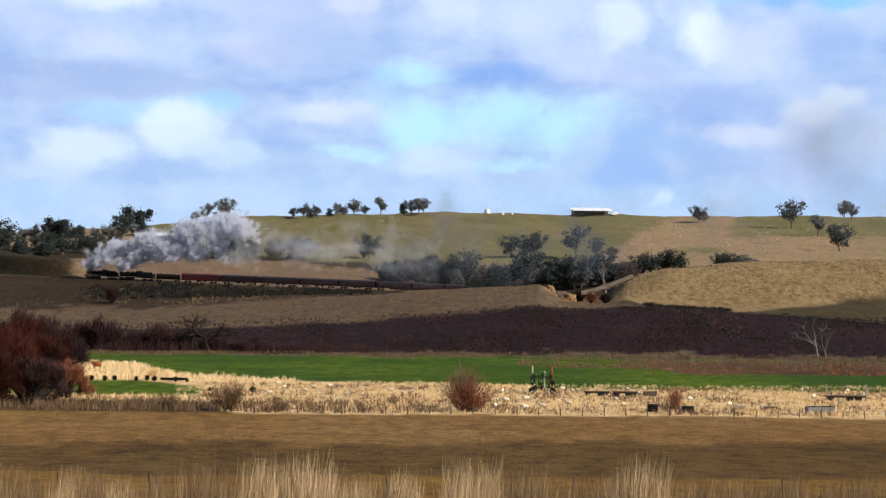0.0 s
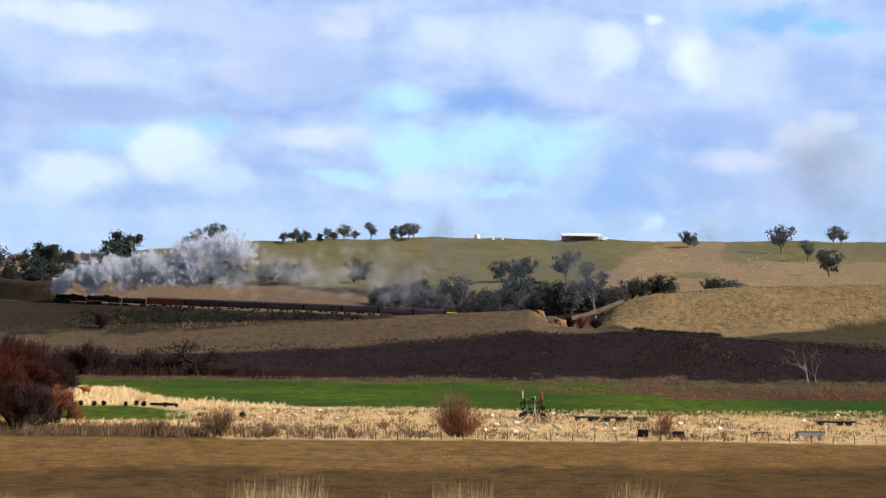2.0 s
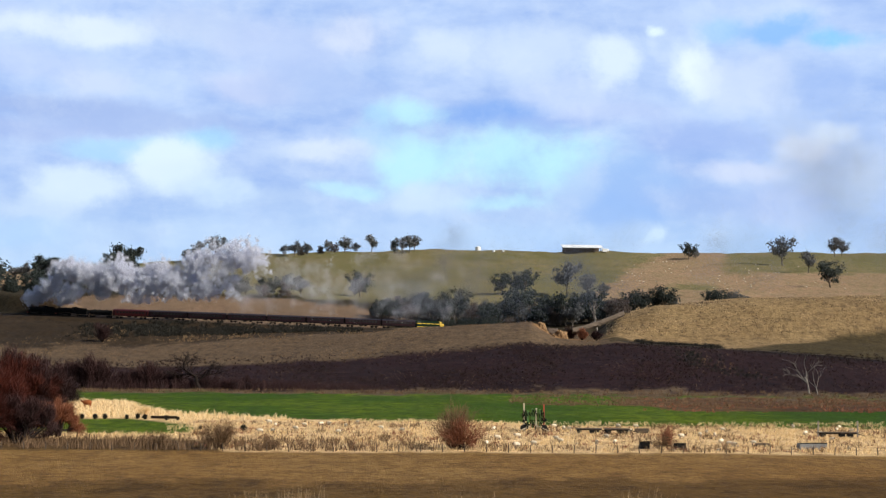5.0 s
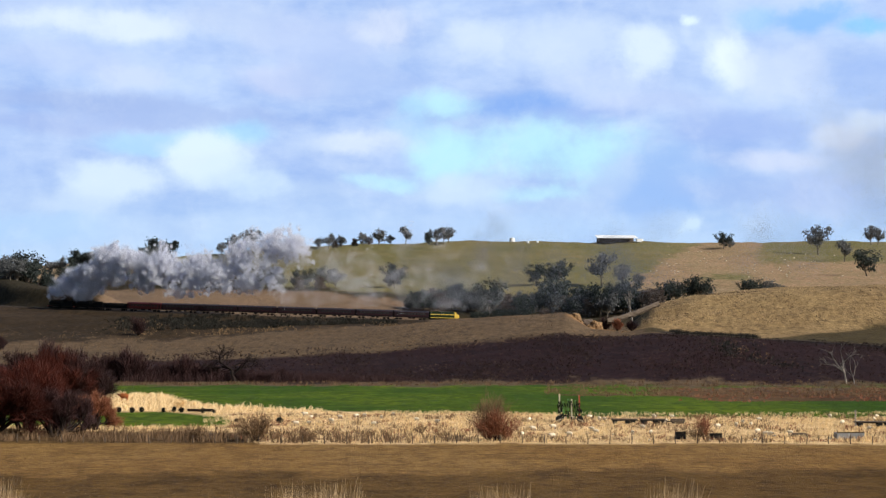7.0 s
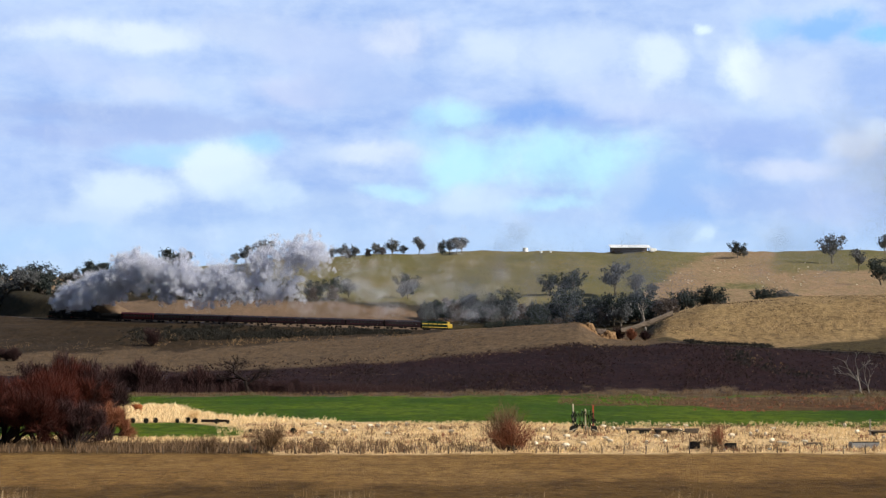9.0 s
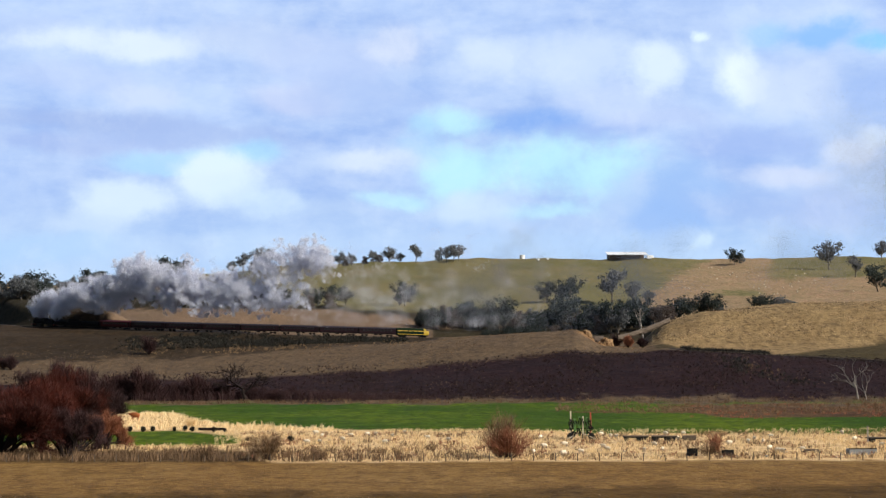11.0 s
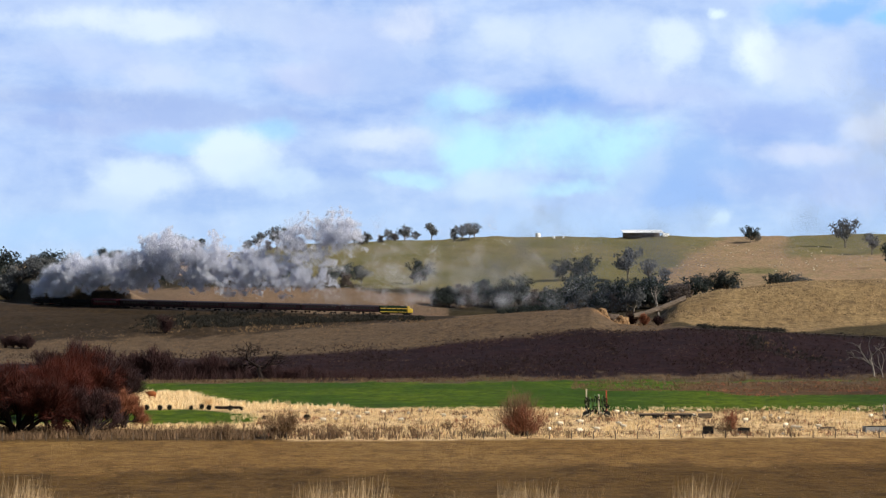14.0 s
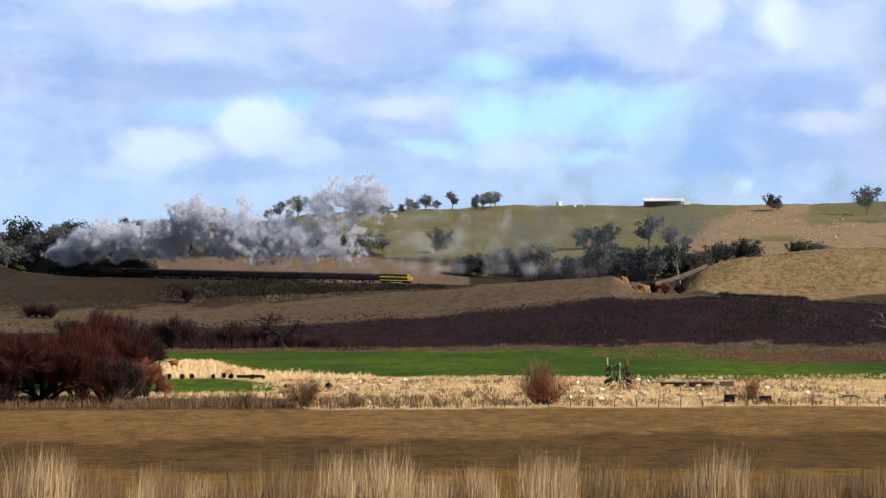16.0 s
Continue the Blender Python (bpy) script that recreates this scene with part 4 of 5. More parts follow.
def plant_trees():
    rnd = random.Random(5)
    gums = [gum_tree(100 + i, h, sp, tk, cl, 52, lm, "gum tree with an open clumped crown, leaf colour lifted for haze")
            for i, (h, sp, tk, cl, lm) in enumerate([(15, 6.5, 0.30, 18, "gum"), (17, 7.0, 0.26, 22, "gum"), (13, 6.8, 0.26, 20, "dark_gum"),
                                                      (16, 6.0, 0.32, 15, "gum"), (14, 6.5, 0.16, 24, "brown_gum")])]
    dark = [gum_tree(120 + i, h, sp, 0.18, 30, 75, "dark_gum", "dense dark green round-crowned tree on the ridge", "dark_tree") for i, (h, sp) in enumerate([(15, 7.0), (13, 6.5)])]
    pine = gum_tree(130, 13, 2.6, 0.12, 22, 60, "dark_gum", "narrow dark conifer-like tree on the crest", "dark_tree")
    used = set()

    def stand(proto, p, d, h):
        base = {gums[0]: 15, gums[1]: 17, gums[2]: 13, gums[3]: 16, gums[4]: 14, dark[0]: 15, dark[1]: 13, pine: 13}[proto]
        m = spot(px(p), d, 0, rnd.uniform(0, 360), h / base * rnd.uniform(0.95, 1.05))
        if proto in used:
            copy_thing(proto, m)
        else:
            used.add(proto)
            proto.matrix_basis = m

    # along the crest
    for p, d, h, k in [(436, 1540, 18, 3), (468, 1545, 19, 3), (415, 1560, 11, 0), (450, 1530, 10, 4), (586, 1570, 14, 0), (605, 1560, 15, 1), (628, 1565, 17, 0), (618, 1566, 12, 4), (650, 1560, 12, 4),
                       (666, 1555, 16, 0), (676, 1556, 12, 4), (694, 1565, 19, 1), (714, 1575, 13, 0), (741, 1570, 15, 3), (795, 1575, 14, 3), (808, 1575, 14, 3), (817, 1578, 13, 3)]:
        stand(gums[k], p, d, h)
    for p, d, h, k in [(1306, 1500, 15, 2), (1318, 1510, 12, 0), (1474, 1420, 22, 3), (1520, 1330, 16, 3), (1568, 1545, 17, 3), (1580, 1550, 15, 3), (1560, 1180, 17, 2),
                       (128, 1330, 17, 1), (112, 1340, 15, 0), (65, 1320, 11, 4), (240, 1260, 15, 0), (262, 1260, 15, 1), (272, 1240, 15, 4), (285, 1270, 17, 2), (150, 1320, 13, 1)]:
        stand(gums[k], p, d, h)
    stand(pine, 782, 1575, 14)
    for p, d, h in [(180, 1320, 20), (168, 1325, 16), (310, 1380, 21), (205, 1290, 13)]:
        stand(dark[0] if h > 14 else dark[1], p, d, h)
    # lone trees on the slope
    for p, d, h, k in [(617, 1085, 16, 1), (722, 1105, 14, 2), (712, 1110, 11, 0), (970, 1165, 13, 2), (1013, 1168, 14.5, 2), (1002, 1170, 11, 2), (1090, 1150, 20, 3), (1126, 1140, 13.5, 3), (1155, 1140, 13, 0)]:
        stand(gums[k], p, d, h)
    # the belt in the gully behind the train
    for i in range(62):
        p = 745 + (1195 - 745) * (i + rnd.uniform(0, 0.9)) / 62
        d = rnd.uniform(955, 1030)
        h = rnd.uniform(11, 17) + (2 if 1040 < p < 1160 else 0) - (3 if p < 790 else 0)
        stand(gums[rnd.choice((0, 1, 1, 2, 4, 4, 4))] if rnd.random() < 0.9 else dark[1], p, d, h)
    for p, d, h in [(864, 932, 5), (880, 934, 6), (905, 930, 8.5), (922, 931, 8.5), (945, 930, 7), (958, 932, 6)]:
        stand(dark[1] if h > 8 else gums[2], p, d, h)
    for p, d, h in [(1208, 1000, 13), (1225, 985, 11.5), (1246, 990, 12.5), (1264, 985, 13.5), (1276, 990, 10.5), (1345, 1040, 9), (1362, 1035, 10), (1380, 1040, 12), (1398, 1040, 10), (1410, 1045, 8)]:
        stand(gums[rnd.choice((1, 2, 2))], p, d, h)
    # bushes along the top of the paddock and over the ridge on the left
    for i in range(16):
        p = rnd.uniform(455, 600)
        stand(gums[rnd.choice((0, 1, 4, 2))], p, rnd.uniform(1040, 1075), rnd.uniform(8, 14))
    for i in range(20):
        p = rnd.uniform(225, 455)
        stand(rnd.choice((gums[2], gums[0], gums[4], dark[1])), p, rnd.uniform(1045, 1120), rnd.uniform(6, 11))
    for i in range(38):
        p = rnd.uniform(-110, 80)
        stand(gums[rnd.choice((1, 1, 2, 0, 4))], p, rnd.uniform(1030, 1120), rnd.uniform(15, 22))
    for i in range(16):
        p = rnd.uniform(95, 230)
        stand(rnd.choice((gums[2], dark[1], gums[4])), p, rnd.uniform(1060, 1180), rnd.uniform(7, 11))


plant_trees()


def plant_shrubs():
    rnd = random.Random(9)
    # leafless trees
    t = bare_tree(36, 14.5, "dark_bark", "wide-branched leafless dark tree at the field edge", "bare_tree", depth=5, split=3, thick=0.024, open_angle=0.9, first=0.22)
    t.matrix_basis = spot(px(441), 552, 0, 0, 1.5) @ Matrix.Diagonal((1.75, 1.75, 1.0, 1))
    t = bare_tree(29, 14.5, "bleached", "bleached white dead tree with a few crooked limbs", "dead_tree", depth=4, split=2, lean=-0.02, thick=0.013, open_angle=0.8, first=0.26)
    t.matrix_basis = spot(px(1521), 548, 0, 0, 1.75)
    t = bare_tree(12, 9, "bleached", "bleached white dead sapling", "dead_tree", depth=5, split=2, lean=0.06, thick=0.012, open_angle=0.6)
    t.matrix_basis = spot(px(1536), 548, 0, 0, 1.75)
    t = bare_tree(17, 17, "bleached", "white-limbed dead gum in the gully", "dead_tree", depth=4, split=2, lean=0.05, thick=0.026, open_angle=0.5)
    t.matrix_basis = spot(px(1143), 900, 0, 0, 1.35)
    t = twig_bush(23, 11.5, 9, 1200, "willow_dark", "leafless dark bush on the railway bank", wide=0.09, fat=1.5)
    t.matrix_basis = spot(px(270), 800)
    # great red willows by the stubble
    for i, (p, d, h, w, mat) in enumerate([(12, 252, 13.6, 19, "willow"), (-78, 257, 14.0, 18, "willow"), (74, 268, 13.2, 15, "willow"), (128, 253, 9.2, 13, "willow_dark"),
                                           (192, 272, 7.4, 10, "twig_red"), (168, 305, 14.0, 13, "willow_dark"), (120, 300, 14.2, 13, "willow"), (-165, 258, 13, 18, "willow")]):
        willow_tree(260 + i, h, w, mat, {"willow": "leafless red-twigged willow with dark crooked trunks", "twig_red": "leafless willow with pale orange-red twigs",
                                         "willow_dark": "leafless dark willow with spreading branches"}[mat], 4 if i == 3 else 8 if mat == "twig_red" else 13).matrix_basis = spot(px(p), d, 0, rnd.uniform(0, 360))
    # dark twig bushes added to deepen the shade inside and below the willows
    for i, (p, d, h, w) in enumerate([(-60, 249, 5.0, 13), (150, 264, 3.0, 10)]):
        twig_bush(140 + i, h, w, 2600, "willow_dark", "dark tangled twigs added as shade beneath the willows", "undergrowth", wide=0.04, fuzz=0.12).matrix_basis = spot(px(p), d)
    # dark thickets at the foot of the slope
    proto = [twig_bush(80 + i, 10, 9 + 2 * i, 2600, "willow_dark", "purple-brown leafless thicket bush", wide=0.06) for i in range(3)]
    spots = [(255, 560, 13.5), (238, 565, 11), (275, 562, 10), (352, 560, 8), (335, 562, 7), (372, 562, 7), (310, 565, 5), (205, 562, 11), (160, 565, 13), (120, 566, 12), (60, 566, 12)]
    spots += [(p, rnd.uniform(553, 574), rnd.uniform(0.6, 1.1) * (6.5 - 4.2 * (p - 290) / 470)) for p in (rnd.uniform(290, 560) for _ in range(26))]
    spots += [(14, 742, 6), (0, 745, 7), (26, 740, 6), (-14, 744, 7)]
    for i, (p, d, h) in enumerate(spots):
        m = spot(px(p), d, 0, rnd.uniform(0, 360), h / 10)
        if i < 3:
            proto[i].matrix_basis = m
        else:
            copy_thing(proto[i % 3], m)
    # bushes on the edge of the straw
    for p, d, h, w, n, mat, lab in [(478, 243, 5.2, 7.6, 2600, "twig", "rounded leafless brown bush at the field edge"),
                                    (905, 244, 5.6, 8.5, 3000, "twig_red", "reddish leafless bush at the field edge"),
                                    (888, 246, 8.4, 7.5, 2600, "twig", "tall thin tan leafless bush at the field edge"),
                                    (1264, 254, 4.6, 4.2, 1100, "twig_red", "small red-tipped leafless bush"), (1255, 249, 3.0, 6.5, 900, "twig", "low sprawling bare bush"),
                                    (370, 243, 3.2, 5.5, 1200, "twig", "low tan leafless bush"), (565, 243, 2.6, 4.5, 900, "twig", "low tan leafless bush"),
                                    (345, 352, 3.0, 4.5, 1500, "straw_tuft", "pale dry bush in the straw grass"), (770, 262, 1.8, 3, 500, "twig", "low tan leafless bush")]:
        twig_bush(int(p), h, w, n, mat, lab, wide=0.022).matrix_basis = spot(px(p), d)
    # young shrubs in a row by the small green strip
    first = None
    for p in (204, 219, 238, 261, 278, 316, 335, 348, 386, 405, 445, 520):
        d = 338 if p < 420 else 300
        if first is None:
            first = twig_bush(7, 1.6, 1.5, 700, "bank_bush", "small dark planted shrub in a row", "young_shrub", wide=0.05)
            first.matrix_basis = spot(px(p), d)
            tagged(first, group="row of young shrubs")
        else:
            copy_thing(first, spot(px(p), d + rnd.uniform(-2, 2), 0, rnd.uniform(0, 360), rnd.uniform(0.6, 1.2)))


plant_shrubs()


def grasses():
    rnd = random.Random(21)

    def lump(x, y, s):
        return 0.5 + 0.5 * noise.noise(Vector((x * s, y * s * 0.5, 3.7))) * 1.9

    def patchy(s, low):
        return lambda b, d, r: r.random() < low + max(0.0, lump(b * d, d, s)) ** 3

    # tall grass on the near bank stands in uneven clumps, paler and taller to the left
    pale, dull = [], []
    for i in range(38):
        b0, d0 = -0.37 + 0.74 * (i + rnd.uniform(0.0, 1.0)) / 38, rnd.uniform(35, 44)
        right = b0 > 0.12 + rnd.gauss(0, 0.04) or rnd.random() < 0.5
        k, wide = rnd.uniform(0.85, 1.18) if right else rnd.uniform(0.8, 1.42), rnd.uniform(0.16, 0.40)
        for _ in range(int(22 + 170 * wide)):
            (dull if right else pale).append((b0 * d0 + max(-1.5, min(1.5, rnd.gauss(0, 1))) * wide, d0 + rnd.gauss(0, 0.7), k * rnd.uniform(0.85, 1.06)))
    tufts("tall_grass", "tall pale straw-coloured grass in clumps on the near bank", "tall_grass", pale, rnd, 7, 1.22, 0.0048, 0.09, wide=0.05)
    tufts("tall_grass", "dull brown tall grass in clumps on the near bank", "dull_grass", dull, rnd, 7, 1.22, 0.0048, 0.12, wide=0.05)
    tufts("tall_grass", "low brown dry grass on the near bank", "twig", scatter(rnd, 2400, -0.36, 0.36, 34, 62, None, 0.4, 1.0), rnd, 6, 0.5, 0.006, 0.3)
    tufts("tall_grass", "loose pale stems among the low grass", "tall_grass", scatter(rnd, 500, -0.36, 0.36, 34, 50, None, 0.5, 1.1), rnd, 2, 1.0, 0.005, 0.16)
    tufts("stubble_tufts", "short brown stubble in the near field", "twig", scatter(rnd, 7000, -0.36, 0.36, 90, 236, patchy(0.05, 0.10), 0.4, 1.0), rnd, 4, 0.15, 0.016, 0.6, wide=1.2)
    tufts("stubble_tufts", "pale stubble stalks in the near field", "tall_grass", scatter(rnd, 5000, -0.36, 0.36, 130, 236, None, 0.4, 1.0), rnd, 4, 0.12, 0.014, 0.6, wide=2.0)
    straw = lambda b, d, r: (b > -0.11 or d > 264) and (b > -0.136 or d < 284 or d > 338) and r.random() < 0.15 + max(0, lump(b * d, d, 0.16)) ** 2
    tufts("straw_grass", "long bleached straw grass in clumps", "straw_tuft", scatter(rnd, 8500, -0.33, 0.33, 240, 342, straw, 0.3, 1.2), rnd, 6, 0.62, 0.035, 0.4)
    tufts("straw_grass", "bleached straw grass mound", "straw_tuft", scatter(rnd, 1700, -0.22, -0.06, 341, 458, lambda b, d, r: d < np.interp(b, [-0.165, -0.15, -0.135, -0.06], [458, 410, 378, 350]) * r.uniform(0.97, 1.0), 0.4, 1.6), rnd, 7, 0.8, 0.05, 0.4)
    tufts("edge_weeds", "brown dry weeds along the fence", "twig", scatter(rnd, 1900, -0.36, 0.02, 239, 262, lambda b, d, r: r.random() < np.interp(b, [-0.2, -0.1, 0.02], [0.9, 0.6, 0.25]) * lump(b * d, d, 0.3), 0.4, 1.4), rnd, 7, 1.1, 0.035, 0.3)
    tufts("edge_weeds", "tan weeds among the straw", "twig", scatter(rnd, 2300, -0.33, 0.33, 240, 330, lambda b, d, r: (b > -0.12 or d < 284) and r.random() < max(0, lump(b * d, d, 0.11)) ** 2, 0.3, 1.2), rnd, 7, 0.9, 0.035, 0.35)
    tufts("edge_weeds", "brown weeds among the straw", "twig_red", scatter(rnd, 1500, -0.12, 0.33, 243, 330, patchy(0.2, 0.0), 0.3, 0.9), rnd, 7, 0.8, 0.04, 0.4)
    hedge = [(px(p) * d, d, k) for p, d, k in ((rnd.uniform(250, 780), rnd.uniform(553, 572), rnd.uniform(0.5, 1.2)) for _ in range(1500)) if rnd.random() < 0.35 + lump(p * 0.19, d, 0.12)]
    hedge = [(x, y, k * float(np.interp(x / y, [-0.18, -0.10, -0.03, 0.0], [1.25, 1.0, 0.6, 0.2]))) for x, y, k in hedge]
    tufts("thicket", "purple-red leafless thicket along the foot of the slope", "willow_dark", hedge, rnd, 12, 3.2, 0.05, 0.5, "shrubs", wide=0.55)
    tufts("scrub_weeds", "dead weeds over the lower slope, coloured dark for cloud shade", "weed", scatter(rnd, 7000, -0.33, 0.34, 552, 722, patchy(0.035, 0.15), 0.4, 1.3), rnd, 6, 0.9, 0.08, 0.5)
    tufts("scrub_weeds", "pale weeds over the lower slope", "dull_grass", scatter(rnd, 3000, -0.33, 0.34, 556, 730, patchy(0.05, 0.06), 0.2, 0.8), rnd, 4, 0.6, 0.05, 0.5)
    tufts("scrub_weeds", "brown weeds along the crop's far edge", "twig", scatter(rnd, 1500, -0.2, 0.34, 534, 553, None, 0.3, 1.0), rnd, 6, 1.2, 0.07, 0.4)
    tufts("scrub_weeds", "tan weeds in the low field", "twig", scatter(rnd, 2600, 0.07, 0.34, 440, 530, patchy(0.08, 0.1), 0.3, 1.2), rnd, 6, 0.8, 0.06, 0.4)
    tufts("scrub_weeds", "rusty weeds in the low field", "twig_red", scatter(rnd, 700, 0.15, 0.34, 402, 520, patchy(0.08, 0.02), 0.3, 1.1), rnd, 6, 0.8, 0.06, 0.4)
    tufts("slope_grass", "coarse dry grass on the slope", "dull_grass", scatter(rnd, 4500, -0.33, 0.125, 700, 840, patchy(0.06, 0.08), 0.3, 1.0), rnd, 4, 0.7, 0.07, 0.5)
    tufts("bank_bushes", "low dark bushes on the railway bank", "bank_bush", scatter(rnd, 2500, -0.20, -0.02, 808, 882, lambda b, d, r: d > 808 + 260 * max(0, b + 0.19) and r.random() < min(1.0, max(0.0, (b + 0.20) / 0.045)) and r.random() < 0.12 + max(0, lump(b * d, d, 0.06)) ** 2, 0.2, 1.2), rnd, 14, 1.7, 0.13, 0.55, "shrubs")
    tufts("bank_bushes", "tan weeds on the railway bank", "dull_grass", scatter(rnd, 380, -0.19, -0.02, 800, 872, patchy(0.07, 0.02), 0.2, 1.0), rnd, 8, 1.3, 0.09, 0.55, "shrubs")
    tufts("hill_grass", "golden dry grass on the brow", "tall_grass", scatter(rnd, 5200, 0.128, 0.34, 805, 925, patchy(0.07, 0.12), 0.3, 1.1), rnd, 4, 0.8, 0.07, 0.5)
    tufts("hill_grass", "dull brown tussocks on the brow", "weed", scatter(rnd, 2600, 0.128, 0.34, 800, 925, patchy(0.11, 0.10), 0.3, 1.0), rnd, 4, 0.6, 0.07, 0.5)
    tufts("cutting_scrub", "dark scrub along the line below the brow", "bank_bush", [(b * d, d, k) for b, d, k in ((b, 757 - 390 * (b - 0.142) + rnd.gauss(6, 3.5), rnd.uniform(0.25, 1.0) * (1.25 if b < 0.20 else 0.5)) for b in (rnd.uniform(0.146, 0.196) if rnd.random() < 0.75 else rnd.uniform(0.19, 0.33) for _ in range(520)))], rnd, 12, 1.9, 0.13, 0.55, "shrubs")
    line = [(px(1262 + 130 * k) * (700 - 95 * k) + 5 * math.sin(9 * k) + rnd.gauss(0, 3.5), 700 - 95 * k + rnd.gauss(0, 7), rnd.uniform(0.3, 1.2)) for k in (rnd.random() ** 0.8 for _ in range(170))]
    tufts("gully_scrub", "dark weeds along a washed-out gully", "bank_bush", line, rnd, 10, 1.4, 0.11, 0.55, "shrubs")
    tufts("gully_scrub", "pale weeds beside a washed-out gully", "twig", [(x + 5, y + 7, k) for x, y, k in line[::3]], rnd, 8, 0.9, 0.08, 0.5, "shrubs")


grasses()


# ---- buildings ----
def open_shed():
    s = thing("farm_shed", "long open-fronted shed with a white sheet-metal roof on the crest", "shed", at=spot(px(1115), 1585, 0.6, 3))
    bm = bmesh.new()
    prism(bm, [(-7.5, 3.3), (7.5, 6.9), (7.5, 7.2), (-7.5, 3.8)], -19.5, 19.5)
    part("roof", bm, M["white_metal"], s)
    bm = bmesh.new()
    box(bm, 0, 6.8, 2.6, 36, 0.2, 6.6)
    box(bm, -17.6, 0, 1.6, 0.2, 13.4, 3.6)
    part("wall", bm, M["shade_wall"], s)
    for x in np.linspace(-17, 17, 8):
        bm = bmesh.new()
        rod(bm, (x, -6.8, -1.0), (x, -6.8, 3.5), 0.18, n=6)
        part("post", bm, M["timber"], s)
    bm = bmesh.new()
    box(bm, 21.5, -2, 1.6, 4.5, 4, 3.2, 0.2)
    part("water_tank", bm, M["white_metal"], s)


def farmhouse():
    h = thing("farmhouse", "low white-roofed farmhouse among trees on the ridge", "house", at=spot(px(356), 1290, 0.3, 4))
    bm = bmesh.new()
    box(bm, 0, 0, 1.6, 25, 9, 3.6)
    part("wall", bm, M["grey_metal"], h)
    bm = bmesh.new()
    prism(bm, [(-6.2, 3.2), (0, 6.0), (6.2, 3.2), (6.2, 3.4), (0, 6.25), (-6.2, 3.4)], -13.6, 13.6)
    part("roof", bm, M["white_metal"], h)
    for x in (-9, -5.2, -1, 3, 7, 10.5):
        bm = bmesh.new()
        box(bm, x, -4.52, 1.9, 1.5, 0.1, 1.5)
        part("window", bm, M["glass"], h)
    bm = bmesh.new()
    box(bm, -17, 1, 2.6, 6.0, 6, 6.0, 0.1)
    part("annex", bm, M["cream"], h, "pale green-cream side building")
    c = thing("water_tank", "small white tank on the skyline", "tank", at=spot(px(930), 1590, 0.4))
    bm = bmesh.new()
    rod(bm, (0, 0, -0.6), (0, 0, 3.0), 2.6, n=18)
    rod(bm, (0, 0, 3.0), (0, 0, 3.6), 2.7, 0.4, 18)
    part("body", bm, M["white_metal"], c)
    for p, w in ((958, 2.6), (975, 2.0), (1160, 3.0)):
        copy_thing(c, spot(px(p), 1590, 0.1, 0, w / 5.0))


open_shed()
farmhouse()


# ---- farm clutter and stock ----
def seeder():
    s = thing("farm_implement", "folded farm implement with upright green and red frames", "machinery", at=spot(px(1031), 300, 0.05, 0, 1.2))
    for x, h, mat in ((-1.5, 4.1, "cream"), (-0.9, 2.9, "mach_green"), (-0.2, 3.2, "mach_green"), (0.35, 3.3, "cream"), (0.9, 3.1, "mach_green"), (1.5, 3.9, "mach_red")):
        bm = bmesh.new()
        box(bm, x, 0, h / 2 + 0.3, 0.22, 0.2, h * 0.9, 0.03)
        part("upright", bm, M[mat], s)
    for z, x, w in ((0.9, 0, 3.4), (2.0, -1.3, 1.0), (2.6, 1.2, 1.0), (1.6, 0.3, 1.8)):
        bm = bmesh.new()
        box(bm, x, 0.1, z, w, 0.14, 0.16, 0.03)
        part("crossbar", bm, M["iron"], s)
    rnd = random.Random(2)
    for i in range(44):
        bm = bmesh.new()
        x, z = rnd.choice((-1.5, -1.1, -0.2, 0.4, 1.1, 1.5)) + rnd.gauss(0, 0.2), rnd.uniform(0.7, 3.2)
        rod(bm, (x, -0.2, z), (x + rnd.uniform(-0.3, 0.3), -0.3, z - 0.5), 0.12, 0.05, 5)
        part("tine", bm, M["iron"], s)
    for x in (-1.6, 1.6):
        bm = bmesh.new()
        rod(bm, (x, -0.35, 0.45), (x, 0.0, 0.45), 0.48, n=16)
        part("wheel", bm, M["tyre"], s)
    for x in (-1, 1):
        bm = bmesh.new()
        rod(bm, (x * 0.4, 0, 0.8), (x * 2.2, -0.6, 0.05), 0.08, n=6)
        part("drawbar", bm, M["cream"], s)


def flat_trailer(p, d, length, posts, label):
    s = thing("flat_trailer", label, "trailer", "farm trailers", at=spot(px(p), d, 0.02, random.Random(int(p)).uniform(-6, 6)))
    bm = bmesh.new()
    box(bm, 0, 0, 0.85, length, 2.2, 0.16, 0.03)
    part("deck", bm, M["timber"], s)
    bm = bmesh.new()
    for y in (-0.6, 0.6):
        box(bm, 0, y, 0.68, length * 0.95, 0.12, 0.2)
    rod(bm, (length / 2, 0, 0.65), (length / 2 + 1.6, 0, 0.25), 0.07, n=6)
    part("chassis", bm, M["iron"], s)
    for x in (-length * 0.36, length * 0.12, length * 0.32):
        for y in (-0.95, 0.95):
            bm = bmesh.new()
            rod(bm, (x, y - 0.12, 0.4), (x, y + 0.12, 0.4), 0.42, n=16)
            part("wheel", bm, M["tyre"], s)
    if posts:
        for x in (-length / 2 + 0.1, length / 2 - 0.1):
            bm = bmesh.new()
            box(bm, x, -0.9, 1.5, 0.28, 0.2, 2.8, 0.03)
            part("end_post", bm, M["bleached"], s)


